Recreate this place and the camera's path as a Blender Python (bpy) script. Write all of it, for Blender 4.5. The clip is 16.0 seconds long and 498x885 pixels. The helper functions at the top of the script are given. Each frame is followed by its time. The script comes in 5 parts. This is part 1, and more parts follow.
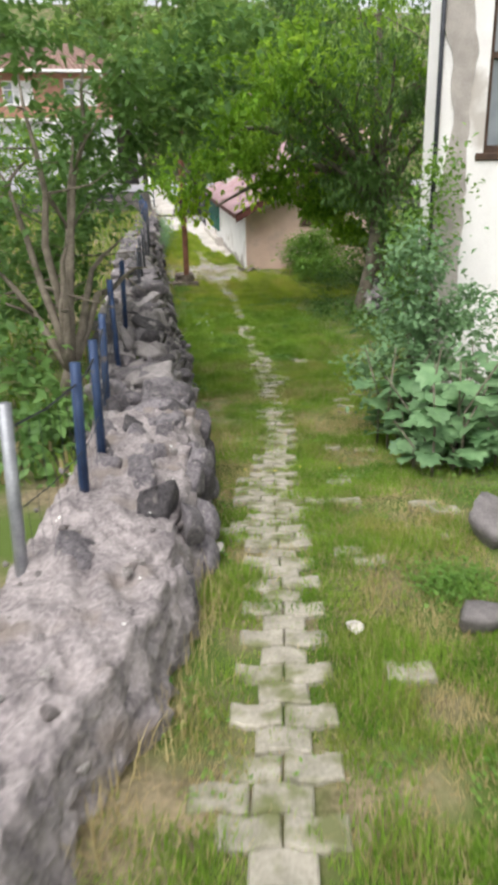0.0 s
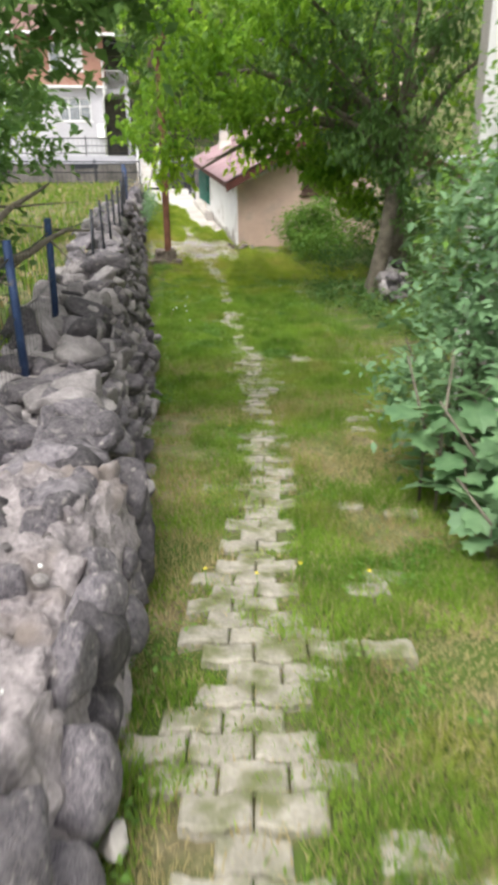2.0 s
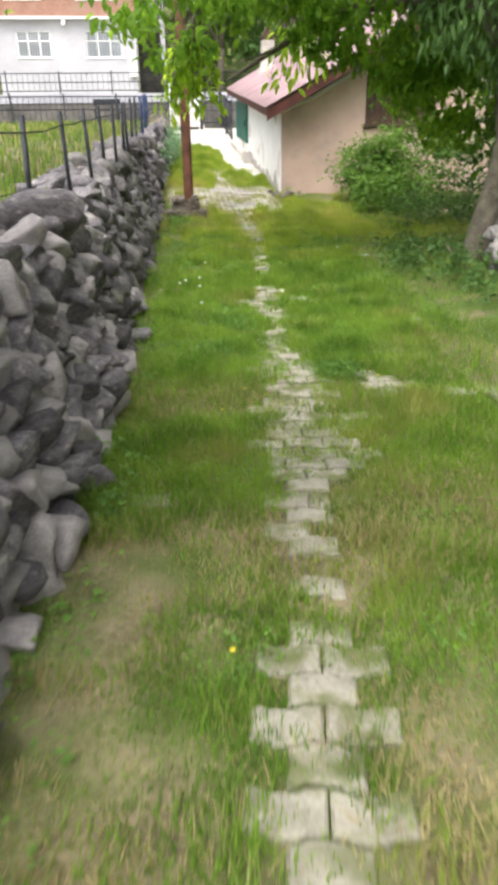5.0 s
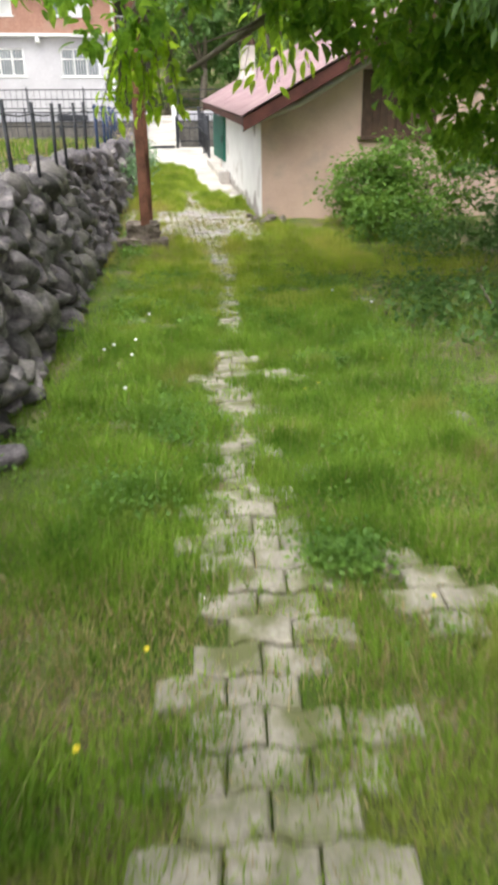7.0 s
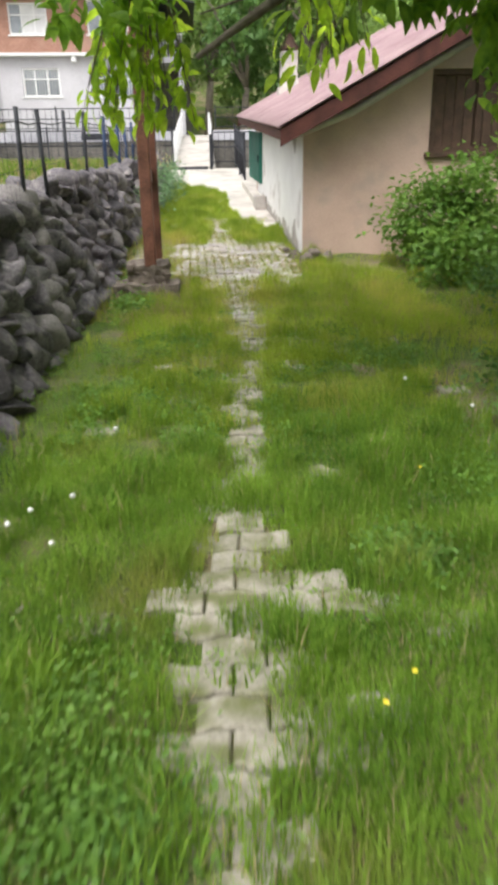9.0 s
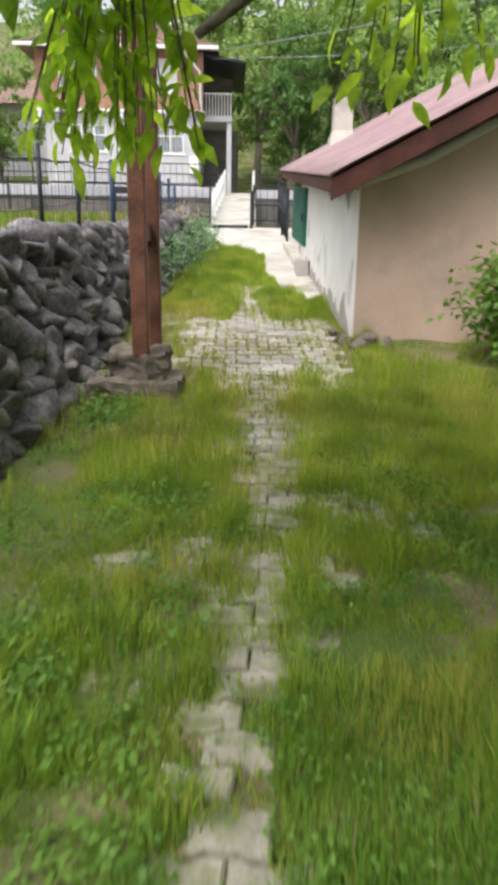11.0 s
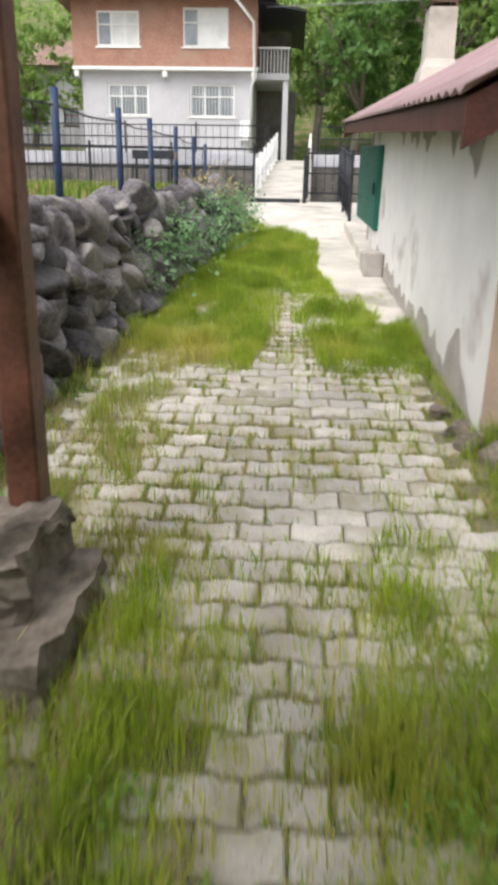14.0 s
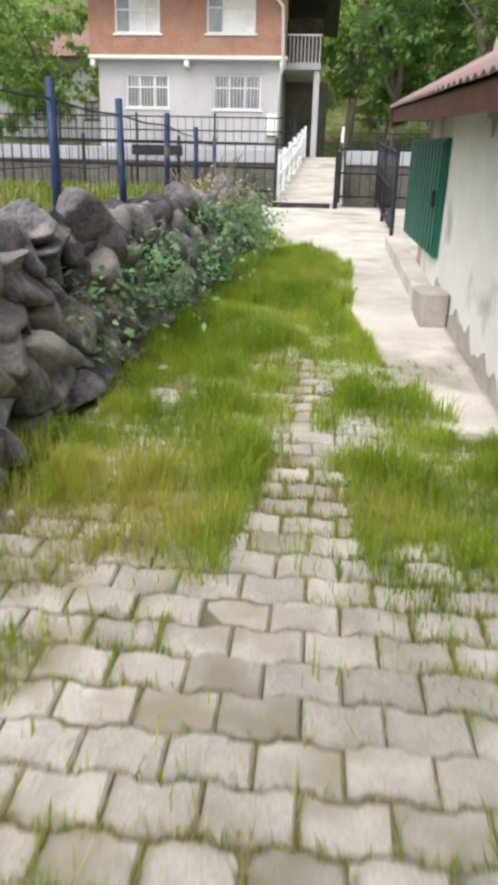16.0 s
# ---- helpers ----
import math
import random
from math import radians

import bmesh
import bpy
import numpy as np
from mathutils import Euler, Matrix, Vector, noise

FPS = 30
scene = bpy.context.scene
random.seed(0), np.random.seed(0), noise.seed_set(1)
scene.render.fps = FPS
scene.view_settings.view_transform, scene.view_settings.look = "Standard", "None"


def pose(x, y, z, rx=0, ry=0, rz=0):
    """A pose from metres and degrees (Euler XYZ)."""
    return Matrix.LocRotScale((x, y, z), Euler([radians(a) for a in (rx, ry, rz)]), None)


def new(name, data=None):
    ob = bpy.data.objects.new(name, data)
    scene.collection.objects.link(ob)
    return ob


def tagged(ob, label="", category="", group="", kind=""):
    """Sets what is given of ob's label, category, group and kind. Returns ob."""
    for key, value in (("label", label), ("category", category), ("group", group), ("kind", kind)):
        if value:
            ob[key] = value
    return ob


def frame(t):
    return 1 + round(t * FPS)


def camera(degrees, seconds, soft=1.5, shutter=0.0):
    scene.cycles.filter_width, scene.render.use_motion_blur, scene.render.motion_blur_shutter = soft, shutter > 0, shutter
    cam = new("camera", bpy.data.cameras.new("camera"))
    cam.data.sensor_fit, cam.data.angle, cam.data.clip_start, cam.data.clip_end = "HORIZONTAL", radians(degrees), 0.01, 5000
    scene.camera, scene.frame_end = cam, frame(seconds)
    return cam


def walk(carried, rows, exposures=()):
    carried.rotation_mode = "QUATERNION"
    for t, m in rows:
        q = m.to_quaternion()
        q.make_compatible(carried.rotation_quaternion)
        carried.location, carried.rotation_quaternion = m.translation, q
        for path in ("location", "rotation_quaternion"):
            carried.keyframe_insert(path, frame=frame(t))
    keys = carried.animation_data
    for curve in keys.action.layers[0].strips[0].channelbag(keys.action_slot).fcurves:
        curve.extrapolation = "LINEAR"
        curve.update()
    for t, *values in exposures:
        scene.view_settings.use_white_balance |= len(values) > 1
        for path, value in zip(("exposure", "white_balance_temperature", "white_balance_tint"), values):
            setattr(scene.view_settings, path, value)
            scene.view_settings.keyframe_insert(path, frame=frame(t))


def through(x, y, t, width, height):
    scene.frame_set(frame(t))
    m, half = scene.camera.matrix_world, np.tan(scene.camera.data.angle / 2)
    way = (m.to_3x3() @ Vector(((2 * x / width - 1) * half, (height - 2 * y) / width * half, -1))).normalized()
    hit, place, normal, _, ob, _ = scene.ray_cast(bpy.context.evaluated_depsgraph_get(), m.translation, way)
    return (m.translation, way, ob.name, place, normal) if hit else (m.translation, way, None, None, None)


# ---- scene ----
cam = camera(39.7, 16.0, soft=4.4, shutter=0.5)
METRES, EYE, TILT, LEAN, TURN = 17.5, 1.65, 0.0, 0.0, -10.3
ROWS = [
    (0.0, 0.0, 0.0, 0.0, -0.46, -19.11, 1.32),
    (0.5, 0.0034, 0.0311, -0.0057, -0.97, -19.08, 1.21),
    (1.0, 0.0054, 0.063, -0.011, -1.45, -19.64, 0.88),
    (1.5, 0.0082, 0.0932, -0.0153, -1.78, -20.1, 0.73),
    (2.0, 0.0078, 0.1224, -0.0187, -0.6, -20.4, 0.54),
    (2.5, 0.0078, 0.154, -0.023, 3.12, -20.98, 0.53),
    (3.0, 0.0082, 0.1818, -0.0256, 4.09, -22.09, 0.38),
    (5.5, 0.0088, 0.3392, -0.044, 2.77, -23.8, 1.07),
    (6.0, 0.009, 0.3697, -0.047, 2.24, -23.22, 0.7),
    (6.5, 0.0146, 0.4028, -0.0492, 1.64, -22.22, 0.94),
    (7.0, 0.0149, 0.4356, -0.0487, 2.07, -22.02, 0.9),
    (7.5, 0.0156, 0.4688, -0.0495, 2.82, -22.06, 1.27),
    (8.0, 0.0142, 0.499, -0.0483, 4.98, -20.9, 0.39),
    (8.5, 0.0139, 0.5313, -0.049, 5.11, -19.96, 0.68),
    (9.0, 0.0134, 0.5618, -0.0478, 5.39, -20.41, 0.99),
    (9.5, 0.0109, 0.5915, -0.0474, 5.52, -20.08, 0.07),
    (12.0, 0.0006, 0.7481, -0.0451, 10.51, -14.2, -1.02),
    (12.5, -0.0036, 0.7784, -0.0449, 10.6, -15.6, -0.98),
    (13.0, -0.0076, 0.8099, -0.044, 10.93, -16.87, -0.32),
    (13.5, -0.011, 0.8395, -0.0407, 11.61, -17.35, -1.39),
    (14.0, -0.0166, 0.8686, -0.0396, 13.62, -18.09, -1.11),
    (14.5, -0.0216, 0.9036, -0.0363, 14.68, -17.03, -1.45),
    (15.0, -0.0264, 0.9338, -0.0341, 15.16, -17.54, -1.14),
    (15.5, -0.031, 0.9623, -0.0323, 15.44, -17.53, -0.81),
    (16.0, -0.0379, 0.9914, -0.0295, 15.93, -18.43, -1.51),
]
walk(cam, [(t, pose(0, 0, EYE, TILT, LEAN, TURN) @ pose(METRES * x, METRES * y, METRES * z, 90 + pitch, roll, yaw)) for t, x, y, z, yaw, pitch, roll in ROWS],
     exposures=[(0.0, 0.06), (0.6, 0.16), (1.5, 0.26), (2.5, 0.34), (3.0, 0.3), (5.5, 0.58), (6.5, 0.46), (7.0, 0.42), (9.0, 0.24), (9.6, 0.14), (12.0, 0.2), (12.5, 0.34), (14.5, 0.05), (16.0, 0.0)])

# ---- light ----
SUN_EL, SUN_AZ = 58.0, 215.0
world = bpy.data.worlds.new("world")
scene.world = world
world.use_nodes = True
wn = world.node_tree.nodes
sky = wn.new("ShaderNodeTexSky")
sky.sky_type, sky.sun_disc = "NISHITA", False
sky.sun_elevation, sky.sun_rotation = radians(SUN_EL), radians(SUN_AZ)
sky.air_density, sky.dust_density, sky.ozone_density = 1.0, 5.0, 0.6
soft_sky = wn.new("ShaderNodeHueSaturation")
soft_sky.inputs["Saturation"].default_value, soft_sky.inputs["Value"].default_value = 0.15, 1.6
world.node_tree.links.new(sky.outputs[0], soft_sky.inputs["Color"])
world.node_tree.links.new(soft_sky.outputs[0], wn["Background"].inputs[0])
wn["Background"].inputs[1].default_value = 0.15
sun = new("sun", bpy.data.lights.new("sun", "SUN"))
sun.data.energy, sun.data.angle, sun.data.color = 1.2, radians(25), (1.0, 0.96, 0.9)
sun.rotation_euler = (radians(90 - SUN_EL), 0, radians(180 - SUN_AZ))

# ---- materials ----


def material(name, dark, light, scale=6.0, rough=0.85, bump=0.3, bump_scale=60.0, fine=0.35, metal=0.0, through=0.0, spread=0.12, spec=0.35, patch=None):
    """Two scales of colour noise, a little difference from piece to piece, and fine relief."""
    m = bpy.data.materials.new(name)
    m.use_nodes = True
    n, k = m.node_tree.nodes, m.node_tree.links
    b = n["Principled BSDF"]
    co = n.new("ShaderNodeTexCoord")
    info = n.new("ShaderNodeObjectInfo")
    shift = n.new("ShaderNodeVectorMath")
    shift.operation = "MULTIPLY_ADD"
    k.new(info.outputs["Random"], shift.inputs[0])
    shift.inputs[1].default_value = (37, 19, 53)
    k.new(co.outputs["Object"], shift.inputs[2])

    def grain(s, detail=5):
        t = n.new("ShaderNodeTexNoise")
        t.inputs["Scale"].default_value, t.inputs["Detail"].default_value = s, detail
        k.new(shift.outputs[0], t.inputs["Vector"])
        return t.outputs["Fac"]

    big, small = grain(scale), grain(bump_scale)
    mixf = n.new("ShaderNodeMix")
    mixf.inputs["Factor"].default_value = fine
    k.new(big, mixf.inputs[2]), k.new(small, mixf.inputs[3])
    ramp = n.new("ShaderNodeValToRGB")
    ramp.color_ramp.elements[0].position, ramp.color_ramp.elements[1].position = 0.36, 0.64
    ramp.color_ramp.elements[0].color, ramp.color_ramp.elements[1].color = (*dark, 1), (*light, 1)
    k.new(mixf.outputs[0], ramp.inputs[0])
    colour = ramp.outputs[0]
    if patch:
        tint, pscale, low, high = patch
        r2 = n.new("ShaderNodeMapRange")
        r2.inputs["From Min"].default_value, r2.inputs["From Max"].default_value = low, high
        k.new(grain(pscale, 6), r2.inputs["Value"])
        mx = n.new("ShaderNodeMix")
        mx.data_type = "RGBA"
        k.new(r2.outputs[0], mx.inputs["Factor"]), k.new(colour, mx.inputs[6])
        mx.inputs[7].default_value = (*tint, 1)
        colour = mx.outputs[2]
    hsv = n.new("ShaderNodeHueSaturation")
    vr = n.new("ShaderNodeMapRange")
    vr.inputs["To Min"].default_value, vr.inputs["To Max"].default_value = 1 - spread, 1 + spread
    k.new(info.outputs["Random"], vr.inputs["Value"])
    k.new(vr.outputs[0], hsv.inputs["Value"]), k.new(colour, hsv.inputs["Color"])
    k.new(hsv.outputs[0], b.inputs["Base Color"])
    b.inputs["Roughness"].default_value, b.inputs["Metallic"].default_value = rough, metal
    b.inputs["Specular IOR Level"].default_value = spec
    if bump:
        bp = n.new("ShaderNodeBump")
        bp.inputs["Strength"].default_value, bp.inputs["Distance"].default_value = bump, 0.02
        k.new(mixf.outputs[0], bp.inputs["Height"])
        k.new(bp.outputs[0], b.inputs["Normal"])
    if through:
        tr = n.new("ShaderNodeBsdfTranslucent")
        ms = n.new("ShaderNodeMixShader")
        ms.inputs[0].default_value = through
        bright = n.new("ShaderNodeHueSaturation")
        bright.inputs["Value"].default_value, bright.inputs["Hue"].default_value = 1.9, 0.48
        k.new(hsv.outputs[0], bright.inputs["Color"]), k.new(bright.outputs[0], tr.inputs["Color"])
        k.new(b.outputs[0], ms.inputs[1]), k.new(tr.outputs[0], ms.inputs[2])
        k.new(ms.outputs[0], n["Material Output"].inputs["Surface"])
    return m


SOIL = material("soil", (0.10, 0.085, 0.045), (0.29, 0.235, 0.145), 5, 0.95, 0.8, 45, 0.5, patch=((0.075, 0.115, 0.02), 1.6, 0.38, 0.55))
GRASS = material("grass", (0.06, 0.145, 0.018), (0.24, 0.375, 0.056), 2.6, 0.75, 0, 60, 0.5, through=0.4, spec=0.1, patch=((0.27, 0.28, 0.075), 1.6, 0.56, 0.74))
# yellower grass, its colour also raised to look sunlit under the walnut
GRASS_LIT = material("lit_grass", (0.13, 0.24, 0.024), (0.41, 0.515, 0.075), 2.6, 0.75, 0, 60, 0.5, through=0.42, spec=0.1, patch=((0.46, 0.44, 0.11), 1.3, 0.53, 0.72))
DRY = material("dry_grass", (0.30, 0.25, 0.10), (0.50, 0.42, 0.22), 2.0, 0.8, 0, 25, 0.45, through=0.25)
WEED = material("weed", (0.07, 0.165, 0.025), (0.18, 0.32, 0.055), 3, 0.55, 0, 30, 0.4, through=0.3)
LEAF = material("walnut_leaf", (0.05, 0.135, 0.015), (0.21, 0.37, 0.04), 2.6, 0.5, 0, 16, 0.55, through=0.58, spec=0.25)
# brighter copy of the walnut leaf; light from behind is in its colour
LEAF_BACKLIT = material("backlit_walnut_leaf", (0.09, 0.19, 0.014), (0.30, 0.47, 0.035), 5, 0.45, 0, 14, 0.55, through=0.7, spec=0.3)
LEAF_OLD = material("tree_leaf", (0.05, 0.12, 0.028), (0.14, 0.26, 0.07), 1.6, 0.55, 0, 7, 0.4, through=0.35)
LEAF_FAR = material("far_leaf", (0.10, 0.19, 0.045), (0.30, 0.43, 0.13), 0.6, 0.65, 0, 5, 0.5, through=0.35)
FIG = material("fig_leaf", (0.10, 0.20, 0.09), (0.22, 0.36, 0.18), 3, 0.5, 0, 14, 0.4, through=0.25)
BARK = material("bark", (0.10, 0.085, 0.065), (0.22, 0.19, 0.15), 9, 0.95, 0.8, 50)
STONE = material("basalt_stone", (0.06, 0.054, 0.062), (0.20, 0.182, 0.19), 9, 0.85, 1.0, 40, 0.5, spread=0.5, patch=((0.32, 0.29, 0.275), 7, 0.58, 0.72))
STONE_PALE = material("pale_stone", (0.19, 0.172, 0.172), (0.37, 0.34, 0.335), 6, 0.9, 0.8, 45, 0.5, spread=0.35)
MORTAR = material("mortar", (0.16, 0.14, 0.145), (0.42, 0.375, 0.37), 6, 0.95, 1.0, 46, 0.5, patch=((0.22, 0.185, 0.165), 3.4, 0.54, 0.66))
RUBBLE = material("rubble_fill", (0.20, 0.185, 0.18), (0.50, 0.46, 0.44), 8, 0.95, 0.9, 40)
PAVER = material("concrete_paver", (0.295, 0.272, 0.25), (0.49, 0.455, 0.42), 7, 0.9, 0.5, 110, 0.45, spread=0.16, patch=((0.28, 0.25, 0.19), 4.0, 0.48, 0.66))
PAVER_OLD = material("mossy_paver", (0.24, 0.225, 0.18), (0.43, 0.395, 0.33), 9, 0.95, 0.4, 70, 0.45, patch=((0.15, 0.16, 0.07), 7.0, 0.46, 0.62))
SAND = material("joint_sand", (0.09, 0.085, 0.05), (0.17, 0.15, 0.10), 9, 0.95, 0.5, 90)
CONCRETE = material("concrete", (0.42, 0.39, 0.35), (0.62, 0.58, 0.53), 2.5, 0.9, 0.3, 60, patch=((0.30, 0.28, 0.24), 1.6, 0.52, 0.68))
WHITEWASH = material("whitewash", (0.76, 0.74, 0.735), (0.86, 0.84, 0.835), 3, 0.9, 0.3, 50, patch=((0.5, 0.46, 0.43), 1.5, 0.60, 0.70))
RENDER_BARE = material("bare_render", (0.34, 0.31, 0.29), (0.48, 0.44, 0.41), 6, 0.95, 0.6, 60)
PINK = material("pinkish_render", (0.44, 0.31, 0.255), (0.56, 0.41, 0.34), 2, 0.9, 0.25, 70, patch=((0.36, 0.29, 0.25), 2.5, 0.5, 0.75))
ROOF = material("roof_sheet", (0.29, 0.17, 0.18), (0.44, 0.30, 0.31), 3, 0.45, 0.1, 60, metal=0.0, spec=0.55)
FASCIA = material("maroon_board", (0.055, 0.018, 0.015), (0.12, 0.04, 0.032), 6, 0.6, 0.3, 60)
WOOD = material("stained_wood", (0.07, 0.028, 0.018), (0.20, 0.085, 0.055), 5, 0.5, 0.4, 45, spread=0.1)
DARKWOOD = material("dark_wood", (0.05, 0.03, 0.02), (0.11, 0.065, 0.045), 8, 0.7, 0.4, 70)
GREEN = material("green_paint", (0.008, 0.085, 0.065), (0.016, 0.14, 0.10), 4, 0.5, 0.1, 40)
BLUE = material("blue_paint", (0.018, 0.035, 0.09), (0.04, 0.075, 0.165), 8, 0.55, 0.2, 80, metal=0.2, patch=((0.16, 0.13, 0.11), 8, 0.6, 0.7))
IRON = material("black_iron", (0.02, 0.022, 0.03), (0.05, 0.052, 0.06), 8, 0.5, 0.15, 80, metal=0.4)
GREYPIPE = material("grey_post", (0.22, 0.23, 0.25), (0.36, 0.37, 0.39), 8, 0.5, 0.2, 60, metal=0.5)
BRICK = material("brick_wall", (0.33, 0.17, 0.125), (0.50, 0.285, 0.215), 2.2, 0.9, 0.2, 14, 0.6, patch=((0.42, 0.27, 0.21), 0.9, 0.5, 0.7))
WHITEWALL = material("white_plaster", (0.41, 0.40, 0.43), (0.51, 0.50, 0.53), 0.8, 0.9, 0.1, 12)
WHITE = material("white_paint", (0.78, 0.78, 0.78), (0.86, 0.86, 0.86), 3, 0.5, 0.05, 40)
GLASS = material("window_glass", (0.16, 0.18, 0.2), (0.3, 0.33, 0.36), 1.2, 0.08, 0, 5, spec=0.7)
CURTAIN = material("curtain", (0.62, 0.62, 0.62), (0.8, 0.8, 0.8), 2, 0.9, 0.1, 20)
TILE = material("roof_tile", (0.19, 0.12, 0.10), (0.31, 0.205, 0.17), 2, 0.8, 0.2, 20)
ROAD = material("road_concrete", (0.44, 0.42, 0.39), (0.6, 0.57, 0.53), 0.8, 0.9, 0.1, 20)
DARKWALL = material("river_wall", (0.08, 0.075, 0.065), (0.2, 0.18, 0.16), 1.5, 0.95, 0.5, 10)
PETAL_Y = material("yellow_petal", (0.75, 0.6, 0.03), (0.85, 0.72, 0.06), 5, 0.6, 0)
PETAL_W = material("seed_head", (0.7, 0.7, 0.66), (0.85, 0.85, 0.82), 5, 0.8, 0)
FOOTING = material("old_footing", (0.10, 0.08, 0.066), (0.26, 0.22, 0.185), 7, 0.95, 0.9, 40)
# shade of the gaps between wall stones, painted as a dark colour
GAP_SHADE = material("gap_shade", (0.04, 0.036, 0.034), (0.12, 0.11, 0.10), 8, 0.95, 0.6, 40)
RUBBER = material("old_rubber", (0.025, 0.025, 0.027), (0.06, 0.06, 0.06), 8, 0.8, 0.3, 60)

# ---- plan ----


def step(pairs):
    ys, vs = zip(*pairs)
    return lambda y: np.interp(y, ys, vs)


ground_line = step([(-30, 1.2), (-5, .5), (0, .15), (3.3, -.12), (5, -.34), (8.5, -.45), (11.4, -.43), (15.7, -.26), (17.4, -.1), (18.4, .04), (21, .3), (25, .75), (28.9, 1.25), (29.2, 1.3), (29.35, -.4), (35.5, -.3), (35.65, 2.45), (46, 2.9), (56, 3.4), (80, 13), (120, 30), (400, 60)])
garden_line = step([(-30, 1.1), (0, .1), (5, .1), (8, .22), (12, .42), (16, .66), (20, 1.0), (24, 1.2), (28.9, 1.45), (29.2, 1.45), (29.35, -.4), (35.5, -.3), (35.65, 2.45), (46, 2.9), (56, 3.4), (80, 13), (120, 30), (400, 60)])
wall_face = step([(-6, -1.6), (.9, -.42), (1.6, -.2), (1.95, 0.0), (2.46, .15), (3.17, .28), (4.1, .42), (6.2, .66), (8.9, .86), (13.7, 1.03), (16.5, 1.16), (19.7, 1.30), (22, 1.52), (25, 1.72), (27.3, 1.62)])
wall_top = step([(-6, .6), (0, .38), (2, .26), (4.9, .22), (5.4, .27), (7.4, .38), (12, .50), (16.4, .74), (18.5, .86), (19.6, .92), (21, 1.0), (24, 1.2), (27.3, 1.28)])
path_mid = step([(-3, -.6), (1.35, .31), (2.5, .59), (4, .89), (5, 1.1), (5.85, 1.33), (7, 1.55), (8.5, 1.8), (9.8, 1.95), (11.6, 2.09), (12.6, 2.21), (14.9, 2.42), (15.6, 2.47), (30, 2.47)])
# half width of the strip of blocks that the turf has left bare, and lone bare spots beside it
path_half = step([(0, .10), (2.4, .11), (3.6, .13), (4.3, .15), (5, .10), (5.9, .07), (7, .04), (8.2, .10), (9, .12), (9.8, .08), (10.6, .03), (11.6, .06), (12.6, .05), (14, .04), (14.6, .08), (15.3, .12), (15.8, .06), (16.3, .05), (17, .24), (18.8, .24), (19.3, .06), (30, .06)])
BARE = [(2.45, 9.2, .13), (2.38, 11.55, .1), (2.53, 12.4, .09), (2.78, 14.7, .17), (3.08, 15.3, .12), (2.1, 14.25, .12), (1.58, 11.5, .06), (.55, 3.7, .1)]


batter = step([(4.5, .12), (6.5, .40), (17, .42), (20, .34), (27, .25)])


def height(x, y):
    """Height of the ground: path side, and the garden beyond the dry wall."""
    x, y = np.asarray(x, float), np.asarray(y, float)
    s = np.clip((wall_face(y) - 0.15 - x) / 0.3, 0, 1)
    h = ground_line(y) * (1 - s) + garden_line(y) * s
    h = h + np.clip(x - 3.6, 0, 3) * 0.10 * np.clip((17 - y) / 3, 0, 1)
    return h


def value_noise(x, y, size, seed=0):
    """Smooth noise from 0 to 1 on numpy arrays."""
    r = np.random.RandomState(seed).rand(64, 64)
    u, v = np.asarray(x) / size + 31.3, np.asarray(y) / size + 17.7
    i, j = np.floor(u).astype(int), np.floor(v).astype(int)
    fu, fv = u - i, v - j
    fu, fv = fu * fu * (3 - 2 * fu), fv * fv * (3 - 2 * fv)
    a, b, c, d = r[i % 64, j % 64], r[(i + 1) % 64, j % 64], r[i % 64, (j + 1) % 64], r[(i + 1) % 64, (j + 1) % 64]
    return (a * (1 - fu) + b * fu) * (1 - fv) + (c * (1 - fu) + d * fu) * fv


# ---- mesh helpers ----


def mesh_of(name, verts, faces, mat, smooth=False):
    me = bpy.data.meshes.new(name)
    verts = np.asarray(verts, float).reshape(-1, 3)
    if isinstance(faces, np.ndarray):
        n, w = faces.shape
        me.vertices.add(len(verts)), me.loops.add(n * w), me.polygons.add(n)
        me.vertices.foreach_set("co", verts.ravel())
        me.loops.foreach_set("vertex_index", faces.ravel().astype(np.int32))
        me.polygons.foreach_set("loop_start", np.arange(0, n * w, w, dtype=np.int32))
        me.update(calc_edges=True)
    else:
        me.from_pydata([tuple(v) for v in verts], [], faces)
    for m in (mat if isinstance(mat, (list, tuple)) else [mat]):
        me.materials.append(m)
    if smooth:
        me.polygons.foreach_set("use_smooth", np.ones(len(me.polygons), bool))
    return me


def from_bm(bm, name, mat, smooth=False):
    bmesh.ops.recalc_face_normals(bm, faces=bm.faces)
    me = bpy.data.meshes.new(name)
    bm.to_mesh(me)
    bm.free()
    me.materials.append(mat)
    if smooth:
        me.polygons.foreach_set("use_smooth", np.ones(len(me.polygons), bool))
    return me


def under(parent, name, me, loc=(0, 0, 0), label=""):
    ob = new(name, me)
    ob.parent = parent
    ob.location = loc
    return tagged(ob, label) if label else ob


def thing(name, label, category, group="", kind="", at=(0, 0, 0), data=None):
    ob = new(name, data)
    ob.location = at
    return tagged(ob, label, category, group, kind)


def add_box(bm, lo, hi, bevel=0.0):
    c = [(a + b) / 2 for a, b in zip(lo, hi)]
    s = [max(b - a, 1e-4) for a, b in zip(lo, hi)]
    g = bmesh.ops.create_cube(bm, size=1.0, matrix=Matrix.Translation(c) @ Matrix.Diagonal((*s, 1)))
    if bevel:
        es = list({e for v in g["verts"] for e in v.link_edges})
        bmesh.ops.bevel(bm, geom=es, offset=bevel, segments=1, affect="EDGES")


